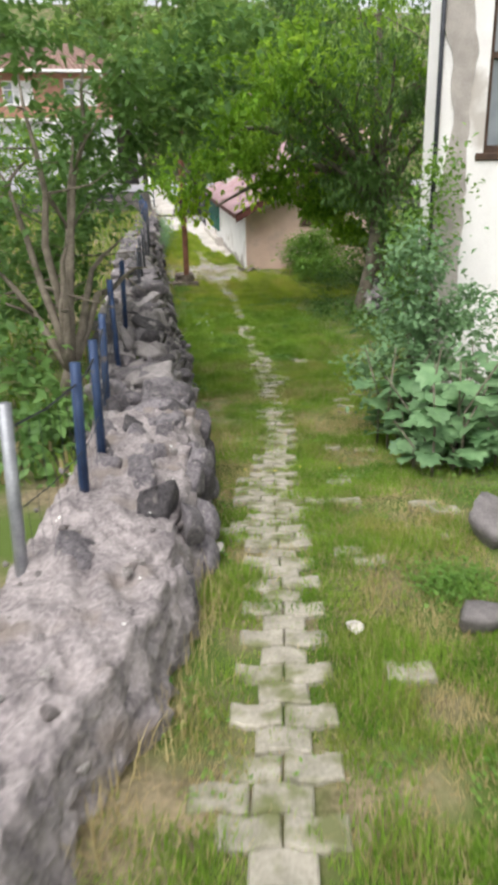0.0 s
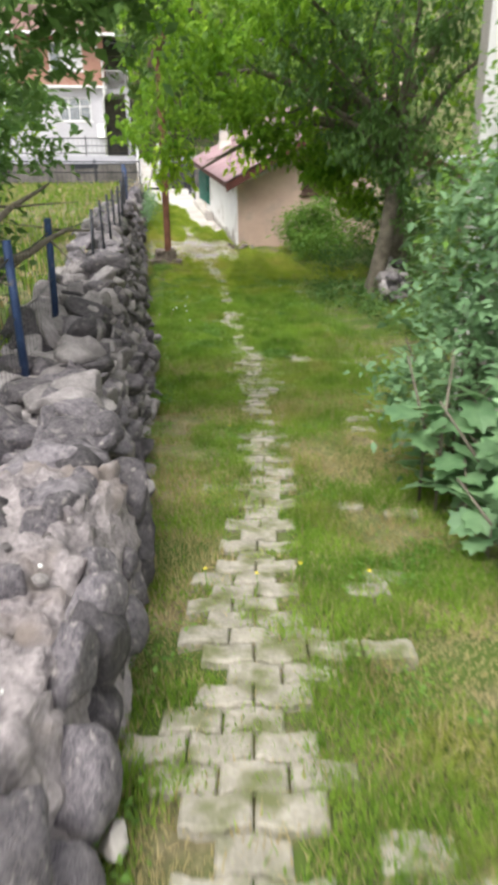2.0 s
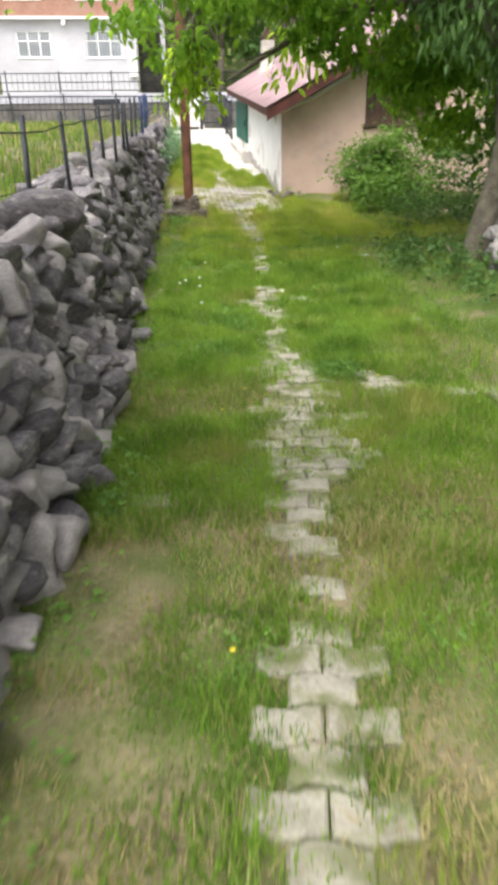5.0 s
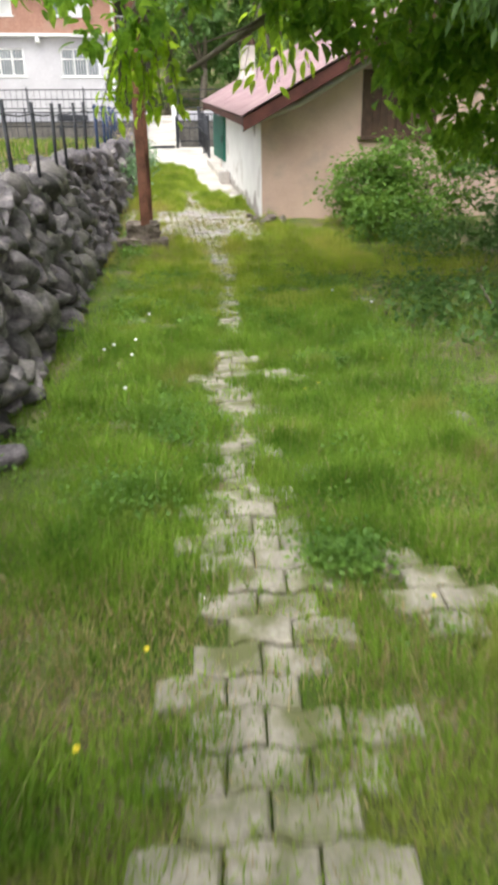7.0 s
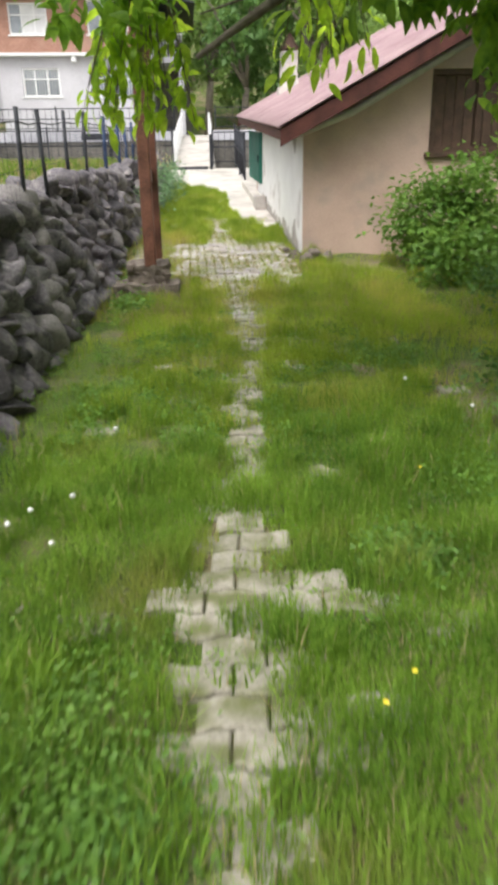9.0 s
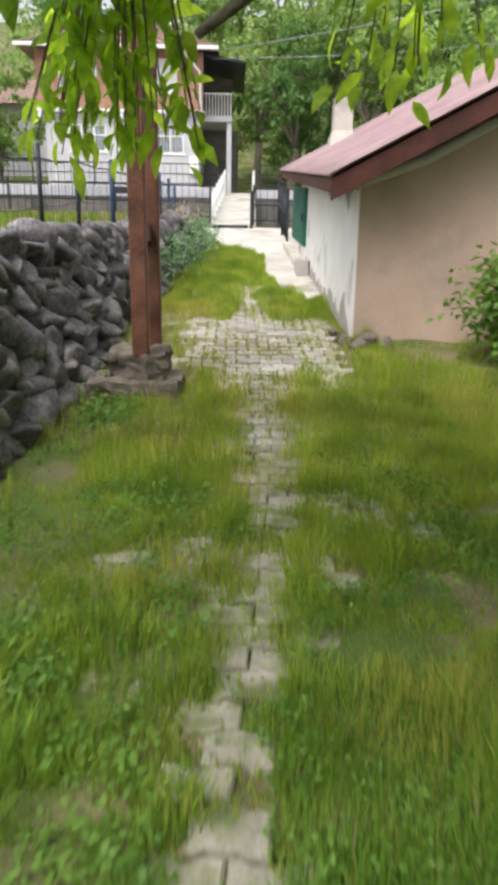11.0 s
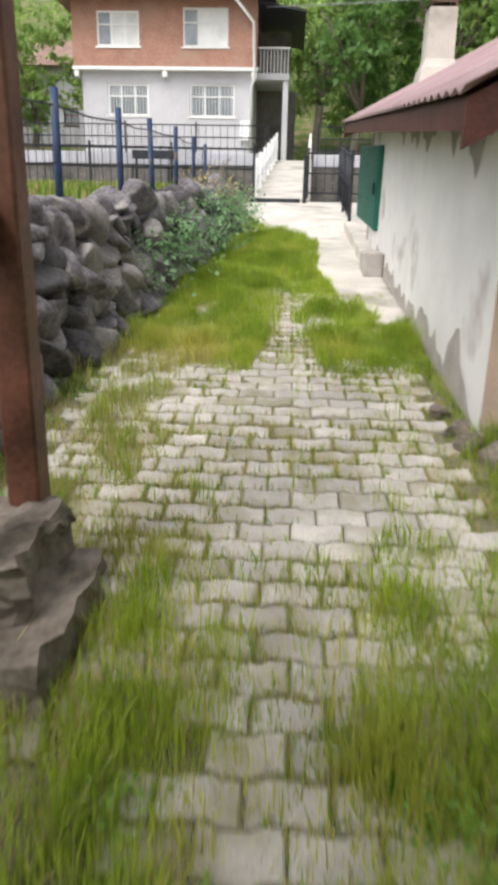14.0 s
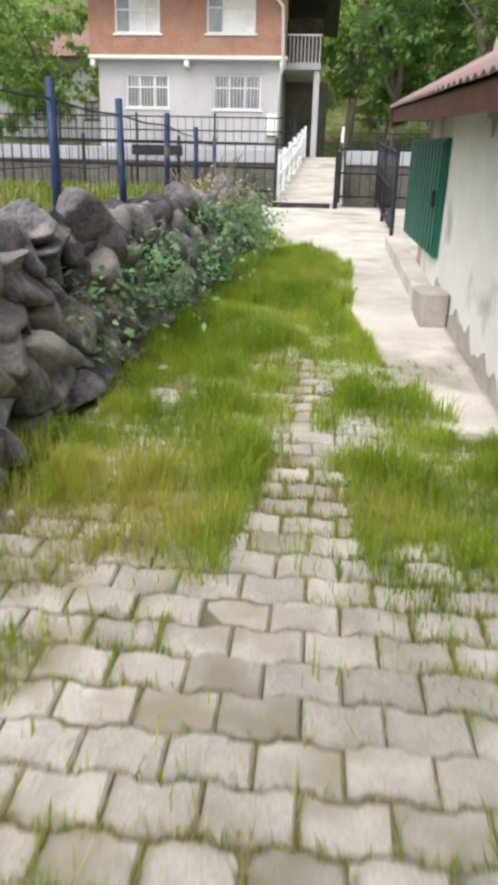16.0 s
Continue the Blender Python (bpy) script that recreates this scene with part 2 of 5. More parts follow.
def box(lo, hi, name, mat, bevel=0.006):
    bm = bmesh.new()
    add_box(bm, lo, hi, bevel)
    return from_bm(bm, name, mat)


def add_tube(bm, points, radii, sides=7):
    """A tapered tube along points."""
    rings = []
    pts = [Vector(p) for p in points]
    for i, p in enumerate(pts):
        d = (pts[min(i + 1, len(pts) - 1)] - pts[max(i - 1, 0)]).normalized()
        a = d.cross(Vector((0.31, 0.2, 0.93)))
        a = a.normalized() if a.length > 1e-3 else Vector((1, 0, 0))
        b = d.cross(a)
        r = radii[i] if hasattr(radii, "__len__") else radii
        rings.append([bm.verts.new(p + r * (math.cos(t) * a + math.sin(t) * b)) for t in [2 * math.pi * k / sides for k in range(sides)]])
    for r0, r1 in zip(rings, rings[1:]):
        for k in range(sides):
            bm.faces.new((r0[k], r0[(k + 1) % sides], r1[(k + 1) % sides], r1[k]))
    bm.faces.new(rings[0][::-1]), bm.faces.new(rings[-1])


def tube(points, radii, name, mat, sides=7):
    bm = bmesh.new()
    add_tube(bm, points, radii, sides)
    return from_bm(bm, name, mat, True)


def leaves_mesh(name, centres, size, mat, rng, droop=0.4, slim=0.42, spread=0.35, fine=False):
    """Many pointed leaves, each folded along its midrib."""
    c = np.asarray(centres)
    n = len(c)
    yaw, pitch = rng.uniform(0, 2 * np.pi, n), rng.normal(-droop, 0.45, n)
    s = size * rng.uniform(1 - spread, 1 + spread, n)
    d = np.stack([np.cos(yaw) * np.cos(pitch), np.sin(yaw) * np.cos(pitch), np.sin(pitch)], 1)
    side = np.cross(d, np.array([0, 0, 1.0]) + rng.normal(0, 0.35, (n, 3)))
    side /= np.linalg.norm(side, axis=1)[:, None] + 1e-9
    up = np.cross(side, d)
    S = s[:, None]
    base = c
    if fine:
        rows = [c]
        for q, w, z in ((.22, .42, .06), (.55, .5, .08), (.82, .26, .0)):
            for sg in (1, -1):
                rows.append(c + d * S * q + sg * side * S * slim * w + up * S * z)
        rows.append(c + d * S - up * S * .14)
        v = np.stack(rows, 1).reshape(-1, 3)
        i = np.arange(n)[:, None] * 8
        f = np.concatenate([i + np.array([t]) for t in ([0, 2, 1], [1, 2, 4], [1, 4, 3], [3, 4, 6], [3, 6, 5], [5, 6, 7])], 0)
        return mesh_of(name, v, f, mat)
    mid_l = c + d * S * 0.42 + side * S * slim * 0.55 + up * S * 0.09
    mid_r = c + d * S * 0.42 - side * S * slim * 0.55 + up * S * 0.09
    tip = c + d * S - up * S * 0.12
    v = np.stack([base, mid_l, tip, mid_r], 1).reshape(-1, 3)
    i = np.arange(n)[:, None] * 4
    f = np.concatenate([i + np.array([[0, 2, 1]]), i + np.array([[0, 3, 2]])], 0)
    return mesh_of(name, v, f, mat)


def blades_mesh(name, x, y, z, h, rng, mat, width=0.006, lean=0.35):
    """Grass blades: short ones a tapered sliver, taller ones bent over at the middle."""
    n = len(x)
    yaw = rng.uniform(0, 2 * np.pi, n)
    ln = np.abs(rng.normal(0, lean, n)) * h
    p = np.stack([x, y, z], 1)
    out = np.stack([np.cos(yaw), np.sin(yaw), np.zeros(n)], 1)
    side = np.stack([-np.sin(yaw), np.cos(yaw), np.zeros(n)], 1) * (width * rng.uniform(.6, 1.5, n))[:, None]
    up = np.array([0, 0, 1.0])
    t = p + up * h[:, None] + out * ln[:, None]
    low = h < .105
    a = np.stack([p - side, p + side, t], 1)[low].reshape(-1, 3)
    fa = np.arange(len(a)).reshape(-1, 3)
    m = p + up * (h * .62)[:, None] + out * (ln * .4)[:, None]
    b = np.stack([p - side, p + side, m - side * .8, m + side * .8, t], 1)[~low].reshape(-1, 3)
    i = np.arange(len(b) // 5)[:, None] * 5 + len(a)
    fb = np.concatenate([i + np.array([q]) for q in ([0, 1, 3], [0, 3, 2], [2, 3, 4])], 0)
    return mesh_of(name, np.concatenate([a, b]), np.concatenate([fa, fb]), mat)


def stone_mesh(name, rng, mat, detail=2, size=(1, 1, 1)):
    bm = bmesh.new()
    bmesh.ops.create_icosphere(bm, subdivisions=detail, radius=0.5)
    off = Vector(rng.uniform(-50, 50, 3))
    cuts = [(Vector(rng.normal(0, 1, 3)).normalized(), rng.uniform(.21, .36)) for _ in range(13)]
    for v in bm.verts:
        for nrm, d in cuts:
            e = v.co.dot(nrm) - d
            if e > 0:
                v.co -= nrm * e
        v.co *= 1 + 0.15 * noise.noise(v.co * 2.6 + off) + 0.07 * noise.noise(v.co * 8 + off)
        v.co *= 1.18
        v.co = Vector((v.co.x * size[0], v.co.y * size[1], v.co.z * size[2]))
    return from_bm(bm, name, mat, True)


# ---- ground ----
def build_ground():
    xs = np.concatenate([[-400, -150, -80, -50, -30, -20, -14, -10, -7, -5, -4, -3], np.arange(-2.4, 6.01, .12), [6.5, 7, 8, 10, 13, 17, 22, 30, 50, 80, 150, 400]])
    ys = np.concatenate([[-30, -20, -12, -8, -5, -3], np.arange(-2, 28.6, .15), [28.9, 29.2, 29.35, 31, 33, 35.5, 35.65, 37, 39, 42, 46, 50, 53, 56, 60, 65, 72, 80, 100, 120, 200, 400]])
    X, Y = np.meshgrid(xs, ys)
    Z = height(X, Y)
    bumpy = (value_noise(X, Y, .45, 3) - .5) * .05 + (value_noise(X, Y, 1.6, 4) - .5) * .07
    near = np.clip(1 - np.abs(X - path_mid(Y)) / .35, 0, 1)
    court = ((Y > 16) & (Y < 29) & (X > 1.2) & (X < 3.4))
    Z = Z + np.where(Y < 28, bumpy * (1 - near) * np.where(court, .15, 1), 0) - .03
    nx = len(xs)
    i = np.arange(len(ys) - 1)[:, None] * nx + np.arange(nx - 1)[None, :]
    f = np.stack([i, i + 1, i + nx + 1, i + nx], -1).reshape(-1, 4)
    me = mesh_of("ground", np.stack([X, Y, Z], -1), f, SOIL, True)
    tagged(new("ground", me), "bare earth and turf sloping along a village path", "ground", kind="structure")


# ---- the dry stone wall ----
def build_stone_wall():
    rng = np.random.RandomState(5)
    wall = thing("stone_wall", "long dry stone wall of dark rounded boulders", "wall", kind="structure")
    # from y 10.5 the core's dark colour stands in for gap shade
    cores = ((np.arange(4.5, 10.6, .15), RUBBLE, -.10, "pale rubble and mortar between the stones"), (np.arange(10.5, 27.31, .15), GAP_SHADE, .1, "rubble core, coloured dark for the shade between the dry stones"))
    for ys, core_mat, back, core_label in cores:
      v, f = [], []
      for y in ys:
        x, t, b = wall_face(y) - back, wall_top(y) - back * .6, ground_line(y) - .25
        wide = .62 - back
        j = rng.uniform(-.03, .03, 4)
        bk = batter(y) * (t - .14 - b - .2)
        v += [(x - .13 + j[0], y, b), (x - .15 - bk + j[1], y, t - .14), (x - wide - bk, y, t - .12 + j[2]), (x - wide - bk - .05, y, b)]
      for k in range(len(ys) - 1):
        a = 4 * k
        f += [(a + q, a + q + 1, a + q + 5, a + q + 4) for q in range(3)]
      f += [(0, 1, 2, 3), tuple(4 * (len(ys) - 1) + q for q in (3, 2, 1, 0))]
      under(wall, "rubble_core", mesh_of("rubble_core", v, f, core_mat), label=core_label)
    kinds = [stone_mesh("stone", rng, STONE if k < 8 else STONE_PALE, 3) for k in range(14)]
    plain = [stone_mesh("stone", rng, STONE, 3 if k < 7 else 2) for k in range(14)]
    places = []
    y = 4.6
    while y < 27.2:
        low, top, face = ground_line(y) - .05, wall_top(y), wall_face(y)
        z = low
        big = float(np.interp(y, [5, 11, 13, 18], [1.05, 1.05, 1.25, 1.3]))
        while z < top - .03:
            h = rng.uniform(.10, .19) * big
            d = rng.uniform(.16, .30) * big
            places.append((face - .13 - (z - low) * batter(y) + rng.uniform(-.03, .03), y + rng.uniform(-.08, .08), z + h * .45, rng.uniform(.2, .3), d, h))
            z += h * .80
        for lane in (.02, .2, .4):
            if rng.rand() < .8:
                h = rng.uniform(.10, .2) * big
                places.append((face - .15 - (top - low) * batter(y) * .9 - lane + rng.uniform(-.06, .06), y + rng.uniform(-.1, .1), top - .06 + rng.uniform(-.03, .04), rng.uniform(.2, .32) * big, rng.uniform(.2, .34) * big, h))
        y += .175 * big
    near = [p for p in places if 5 < p[1] < 13.5][:300]
    rest = [p for p in places if p not in near]
    for p in near:
        ob = under(wall, "stone", kinds[rng.randint(14)], p[:3])
        ob.scale, ob.rotation_euler = (p[3] * 1.3, p[4] * 1.3, p[5] * 1.35), rng.normal(0, .35, 3)
    cache = []
    for me in plain:
        co = np.empty(len(me.vertices) * 3)
        me.vertices.foreach_get("co", co)
        fi = np.empty(len(me.polygons) * 3, np.int32)
        me.polygons.foreach_get("vertices", fi)
        cache.append((co.reshape(-1, 3), fi.reshape(-1, 3)))
    groups = {q: ([], [], 0) for q in range(7)}
    for p in rest:
        k = rng.randint(7) + (0 if 11 < p[1] < 22.5 else 7)
        co, fi = cache[k]
        m = np.array(Euler(rng.normal(0, .35, 3)).to_matrix())
        w = (co * np.array([p[3] * 1.3, p[4] * 1.3, p[5] * 1.35])) @ m.T + np.array(p[:3])
        gi = rng.randint(7)
        A, B, n = groups[gi]
        A.append(w), B.append(fi + n)
        groups[gi] = (A, B, n + len(w))
    for gi, mat in enumerate((STONE, STONE, STONE, STONE, STONE, STONE, STONE_PALE)):
        A, B, n = groups[gi]
        tagged(under(wall, "stones", mesh_of("stones", np.concatenate(A), np.concatenate(B), mat, True)), kind="stuff")
    # the flat dark slab on the crest
    slab = stone_mesh("boulder", rng, STONE, 3)
    b = thing("boulder", "flat dark boulder lying on the wall", "stone", data=slab, at=(.52, 9.75, wall_top(9.75) + .1))
    b.scale, b.rotation_euler = (.62, .5, .26), (0, .05, .3)


def build_mortar_wall():
    """The capped, lumpy stretch of the wall at the start."""
    ys = np.concatenate([np.arange(-2.5, .8, .1), np.arange(.8, 5.0, .03)])
    us = np.linspace(0, 1, 56)
    V = []
    for y in ys:
        face, top, low = wall_face(y), wall_top(y), ground_line(y) - .15
        end = np.clip((5.0 - y) / .25, 0, 1)
        for u in us:
            if u < .38:
                q = u / .38
                x, z = face + .04 - .12 * q ** 2, low + (top - low) * q
            else:
                q = (u - .38) / .62
                x, z = face - .08 - q * .72, top + .05 * math.sin(q * 3.1) - .25 * max(0, q - .85) / .15
            n = noise.noise(Vector((x * 3, y * 3, z * 3))) * .05 - abs(noise.noise(Vector((x * 7, y * 7, z * 7)))) * .07 + abs(noise.noise(Vector((x * 15, y * 15, z * 15)))) * .045 + noise.noise(Vector((x * 34, y * 34, z * 34))) * .022 + .02
            V.append((x + n * (1 if u < .45 else .2), y, z + n * (.3 if u < .3 else 1.0) - (1 - end) * .15))
    w = len(us)
    i = np.arange(len(ys) - 1)[:, None] * w + np.arange(w - 1)[None, :]
    f = np.stack([i, i + w, i + w + 1, i + 1], -1).reshape(-1, 4)
    wall = thing("mortar_wall", "broad rough wall capped with crumbling grey mortar", "wall", kind="structure")
    under(wall, "mortar_cap", mesh_of("mortar_cap", V, f, MORTAR, True))
    rng = np.random.RandomState(9)
    kinds = [stone_mesh("stone", rng, (MORTAR, STONE_PALE, RUBBLE)[k % 3], 2) for k in range(6)]
    chips = [stone_mesh("chip", rng, PETAL_W, 1) for k in range(2)]
    for k in range(230):
        y = rng.uniform(.3, 5.0)
        chip = k % 5 == 0
        ob = under(wall, "chip" if chip else "stone", (chips if chip else kinds)[rng.randint(2 if chip else 6)])
        s = rng.uniform(.02, .065)
        if rng.rand() < .3 and not chip:
            s *= 1.9
            ob.location = (wall_face(y) - .05 + rng.uniform(-.03, .02), y, rng.uniform(ground_line(y), wall_top(y) - .03))
        else:
            ob.location = (wall_face(y) - rng.uniform(.1, .75), y, wall_top(y) + .045)
            s *= .35 if chip else .9
        ob.scale, ob.rotation_euler = (s, s * 1.4, s * .7), rng.uniform(-.6, .6, 3)
    # dark rounded boulders showing through the mortar towards its end
    dark = [stone_mesh("boulder", rng, STONE, 3) for k in range(5)]
    for k in range(46):
        y = rng.uniform(2.3, 5.2) if k < 16 else rng.uniform(3.6, 5.3)
        q = rng.rand()
        s = rng.uniform(.15, .30)
        low, top, face = ground_line(y), wall_top(y), wall_face(y)
        if q < .62:
            at = (face - .005, y, low + (top - low) * rng.uniform(.08, .85))
        else:
            at = (face - rng.uniform(.12, .62), y, top + .0)
        ob = under(wall, "boulder", dark[k % 5], at)
        ob.scale, ob.rotation_euler = (s * .8, s * 1.15, s), rng.normal(0, .3, 3)


build_ground()
build_stone_wall()
build_mortar_wall()


# ---- shed ----
def roof_z(x, y):
    return 1.40 + .105 * (y - 17.8) + .52 * (x - 3.06)


def prism(corners_low, corners_high, name, mat):
    n = len(corners_low)
    f = [tuple(range(n))[::-1], tuple(range(n, 2 * n))] + [(k, (k + 1) % n, n + (k + 1) % n, n + k) for k in range(n)]
    bm = bmesh.new()
    vs = [bm.verts.new(p) for p in list(corners_low) + list(corners_high)]
    for q in f:
        bm.faces.new([vs[k] for k in q])
    return from_bm(bm, name, mat)


def build_shed():
    shed = thing("shed", "low shed with whitewashed side wall and pinkish gable", "shed")
    X0, X1, Y0, Y1 = 3.36, 7.2, 18.2, 23.9
    t = .25

    def slab(xa, xb, ya, yb, za, name, mat, zb=None, drop=.13):
        base = [(xa, ya), (xb, ya), (xb, yb), (xa, yb)]
        return prism([(x, y, za) for x, y in base], [(x, y, zb if zb is not None else roof_z(x, y) - drop) for x, y in base], name, mat)

    # gable round a window opening
    wx0, wx1, wz0, wz1 = 4.84, 6.0, 1.14, 2.02
    under(shed, "gable_wall", slab(X0, wx0, Y0, Y0 + t, -.6, "gable_wall", PINK))
    under(shed, "gable_wall", slab(wx0, wx1, Y0, Y0 + t, -.6, "gable_wall", PINK, wz0))
    under(shed, "gable_wall", slab(wx1, X1, Y0, Y0 + t, -.6, "gable_wall", PINK))
    over = prism([(wx0, Y0, wz1), (wx1, Y0, wz1), (wx1, Y0 + t, wz1), (wx0, Y0 + t, wz1)], [(x, y, roof_z(x, y) - .13) for x, y in ((wx0, Y0), (wx1, Y0), (wx1, Y0 + t), (wx0, Y0 + t))], "gable_wall", PINK)
    under(shed, "gable_wall", over)
    win = under(shed, "window", None, label="dark brown wooden window shutters")
    bm = bmesh.new()
    add_box(bm, (wx0, Y0 + .02, wz0), (wx1, Y0 + .09, wz0 + .06), .004)
    add_box(bm, (wx0, Y0 + .02, wz1 - .06), (wx1, Y0 + .09, wz1), .004)
    for k in (0, .5, 1):
        xx = wx0 + k * (wx1 - wx0 - .06)
        add_box(bm, (xx, Y0 + .021, wz0 + .06), (xx + .06, Y0 + .088, wz1 - .06), .004)
    under(win, "frame", from_bm(bm, "frame", DARKWOOD))
    for k in range(9):
        xx = wx0 + .06 + k * .118
        under(win, "plank", box((xx, Y0 + .05, wz0 + .06), (xx + .113, Y0 + .075, wz1 - .06), "plank", DARKWOOD, .003))
    under(win, "sill", box((wx0 - .05, Y0 - .05, wz0 - .05), (wx1 + .05, Y0 + .02, wz0), "sill", DARKWOOD))
    # side wall in two parts with the door between
    d0, d1 = 22.75, 24.6
    under(shed, "side_wall", slab(X0 - .004, X0 + t, Y0 + .002, Y1 - t, -.4, "side_wall", WHITEWASH))
    under(shed, "back_wall", slab(X0, X1, Y1 - t, Y1, -.2, "back_wall", PINK))
    under(shed, "end_wall", slab(X1 - t, X1, Y0 + t, Y1 - t, -.6, "end_wall", PINK))
    # worn render low on the side wall and under the eave
    rng = np.random.RandomState(2)

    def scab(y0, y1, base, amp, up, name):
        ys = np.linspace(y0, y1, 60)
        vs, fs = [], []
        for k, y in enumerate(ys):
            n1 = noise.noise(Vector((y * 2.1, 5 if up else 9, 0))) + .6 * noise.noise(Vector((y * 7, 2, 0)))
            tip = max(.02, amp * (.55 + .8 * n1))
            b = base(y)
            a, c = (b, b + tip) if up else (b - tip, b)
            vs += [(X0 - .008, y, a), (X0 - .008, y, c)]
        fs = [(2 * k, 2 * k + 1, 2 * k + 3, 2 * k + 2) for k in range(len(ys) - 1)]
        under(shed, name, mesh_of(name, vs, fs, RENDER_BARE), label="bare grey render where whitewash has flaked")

    scab(Y0 + .02, d0 - .02, lambda y: ground_line(y) - .03, .30, True, "worn_render")
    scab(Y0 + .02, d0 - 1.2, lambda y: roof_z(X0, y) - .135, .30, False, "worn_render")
    # the eave's cornice and the roof
    bm = bmesh.new()
    add_tube(bm, [(X0 - .06, 17.98, roof_z(X0, 17.98) - .21), (X0 - .07, 19, roof_z(X0, 19) - .20), (X0 - .07, 20.5, roof_z(X0, 20.5) - .21), (X0 - .07, 22, roof_z(X0, 22) - .2), (X0 - .08, 24.0, roof_z(X0, 24) - .2)], .045, 8)
    add_tube(bm, [(X0 - .06, 17.98, roof_z(X0, 17.98) - .21), (3.9, 18.13, roof_z(3.9, 18.1) - .29), (5.0, 18.13, roof_z(5, 18.1) - .27), (7.0, 18.13, roof_z(7, 18.1) - .28)], .045, 8)
    under(shed, "cornice", from_bm(bm, "cornice", CONCRETE, True), label="uneven grey mortar cornice under the eave")
    ya, yb, xa, xb = 17.72, 24.2, 3.02, 5.9
    ys = np.linspace(ya, yb, 160)
    vs = []
    for y in ys:
        wv = .014 * math.cos((y - ya) / .16 * 2 * math.pi)
        for k in range(9):
            x = xa + (xb - xa) * k / 8
            vs.append((x, y, roof_z(x, y) + .03 + wv))
    i = np.arange(len(ys) - 1)[:, None] * 9 + np.arange(8)[None, :]
    f = np.stack([i, i + 1, i + 10, i + 9], -1).reshape(-1, 4)
    sheet = under(shed, "roof_sheet", mesh_of("roof_sheet", vs, f, ROOF, True), label="faded pink corrugated roof sheeting")
    so = sheet.modifiers.new("thick", "SOLIDIFY")
    so.thickness = .006
    mir = [(2 * xb - v[0], v[1], v[2]) for v in vs]
    sheet2 = under(shed, "roof_sheet", mesh_of("roof_sheet", mir, f[:, ::-1].copy(), ROOF, True))
    so = sheet2.modifiers.new("thick", "SOLIDIFY")
    so.thickness = .006

    def board(p, q, h, name, mat, depth=.03, axis=(0, 1, 0)):
        p, q, ax = Vector(p), Vector(q), Vector(axis) * depth
        dn = Vector((0, 0, -h))
        return prism([p + dn, q + dn, q + dn + ax, p + dn + ax], [p, q, q + ax, p + ax], name, mat)

    under(shed, "barge_board", board((xa + .02, ya + .03, roof_z(xa, ya) + .005), (xb, ya + .03, roof_z(xb, ya) + .005), .17, "barge_board", FASCIA))
    under(shed, "fascia", board((xa + .03, ya + .06, roof_z(xa, ya) + .0), (xa + .03, yb - .03, roof_z(xa, yb) + .0), .10, "fascia", FASCIA, axis=(1, 0, 0)))
    under(shed, "barge_board", board((xa + .02, yb - .06, roof_z(xa, yb) + .005), (xb, yb - .06, roof_z(xb, yb) + .005), .17, "barge_board", FASCIA))
    base = [(xa + .06, ya + .07), (xb, ya + .07), (xb, yb - .07), (xa + .06, yb - .07)]
    under(shed, "soffit", prism([(x, y, roof_z(x, y) - .05) for x, y in base], [(x, y, roof_z(x, y) - .015) for x, y in base], "soffit", FASCIA))
    # green metal door standing open
    door = under(shed, "door", None, label="green metal door standing ajar")
    door.location, door.rotation_euler = (X0 - .06, d1 - .02, .22), (radians(5), 0, radians(1))
    under(door, "leaf", box((-.02, -1.8, .78), (.02, 0, 1.62), "leaf", GREEN, .004))
    bm = bmesh.new()
    for k in range(11):
        add_box(bm, (-.032, -1.76 + k * .16, .8), (-.02, -1.66 + k * .16, 1.6), .003)
    under(door, "rib", from_bm(bm, "rib", GREEN))
    under(door, "handle", box((-.06, -1.7, 1.14), (-.03, -1.68, 1.26), "handle", IRON, .003))
    under(shed, "doorstep", box((X0 - .2, 22.0, .3), (X0 - .012, 22.5, .66), "doorstep", RENDER_BARE, .02), label="worn concrete doorstep")
    under(shed, "kerb", prism([(X0 - .17, 22.52, .3), (X0 - .012, 22.52, .3), (X0 - .012, 25.4, .6), (X0 - .17, 25.4, .6)], [(X0 - .17, 22.52, .60), (X0 - .012, 22.52, .60), (X0 - .012, 25.4, .93), (X0 - .17, 25.4, .93)], "kerb", CONCRETE))
    # chimney
    ch = thing("chimney", "tapered white chimney with a pointed tin cowl", "chimney")
    cx, cy = 3.86, 23.0
    cz = roof_z(cx, cy)
    bm = bmesh.new()
    for z0, z1, r0, r1 in ((-.12, .06, .20, .18), (.06, .14, .17, .145), (.14, .60, .14, .135)):
        vs = [bm.verts.new((sx * r, sy * r, z)) for z, r in ((z0, r0), (z1, r1)) for sx, sy in ((-1, -1), (1, -1), (1, 1), (-1, 1))]
        for a, b in ((0, 1), (1, 2), (2, 3), (3, 0)):
            bm.faces.new((vs[a], vs[b], vs[b + 4], vs[a + 4]))
        bm.faces.new(vs[:4]), bm.faces.new(vs[4:])
    under(ch, "stack", from_bm(bm, "stack", CONCRETE))
    bm = bmesh.new()
    for sx in (-1, 1):
        vs = [bm.verts.new(p) for p in ((sx * .15, -.14, .64), (sx * .15, .14, .64), (0, .14, .86), (0, -.14, .86))]
        bm.faces.new(vs)
        tri = [bm.verts.new(p) for p in ((-.13, sx * .12, .64), (.13, sx * .12, .64), (0, sx * .12, .84))]
        bm.faces.new(tri)
        add_box(bm, (sx * .12 - .01, -.13, .58), (sx * .12 + .01, -.11, .66))
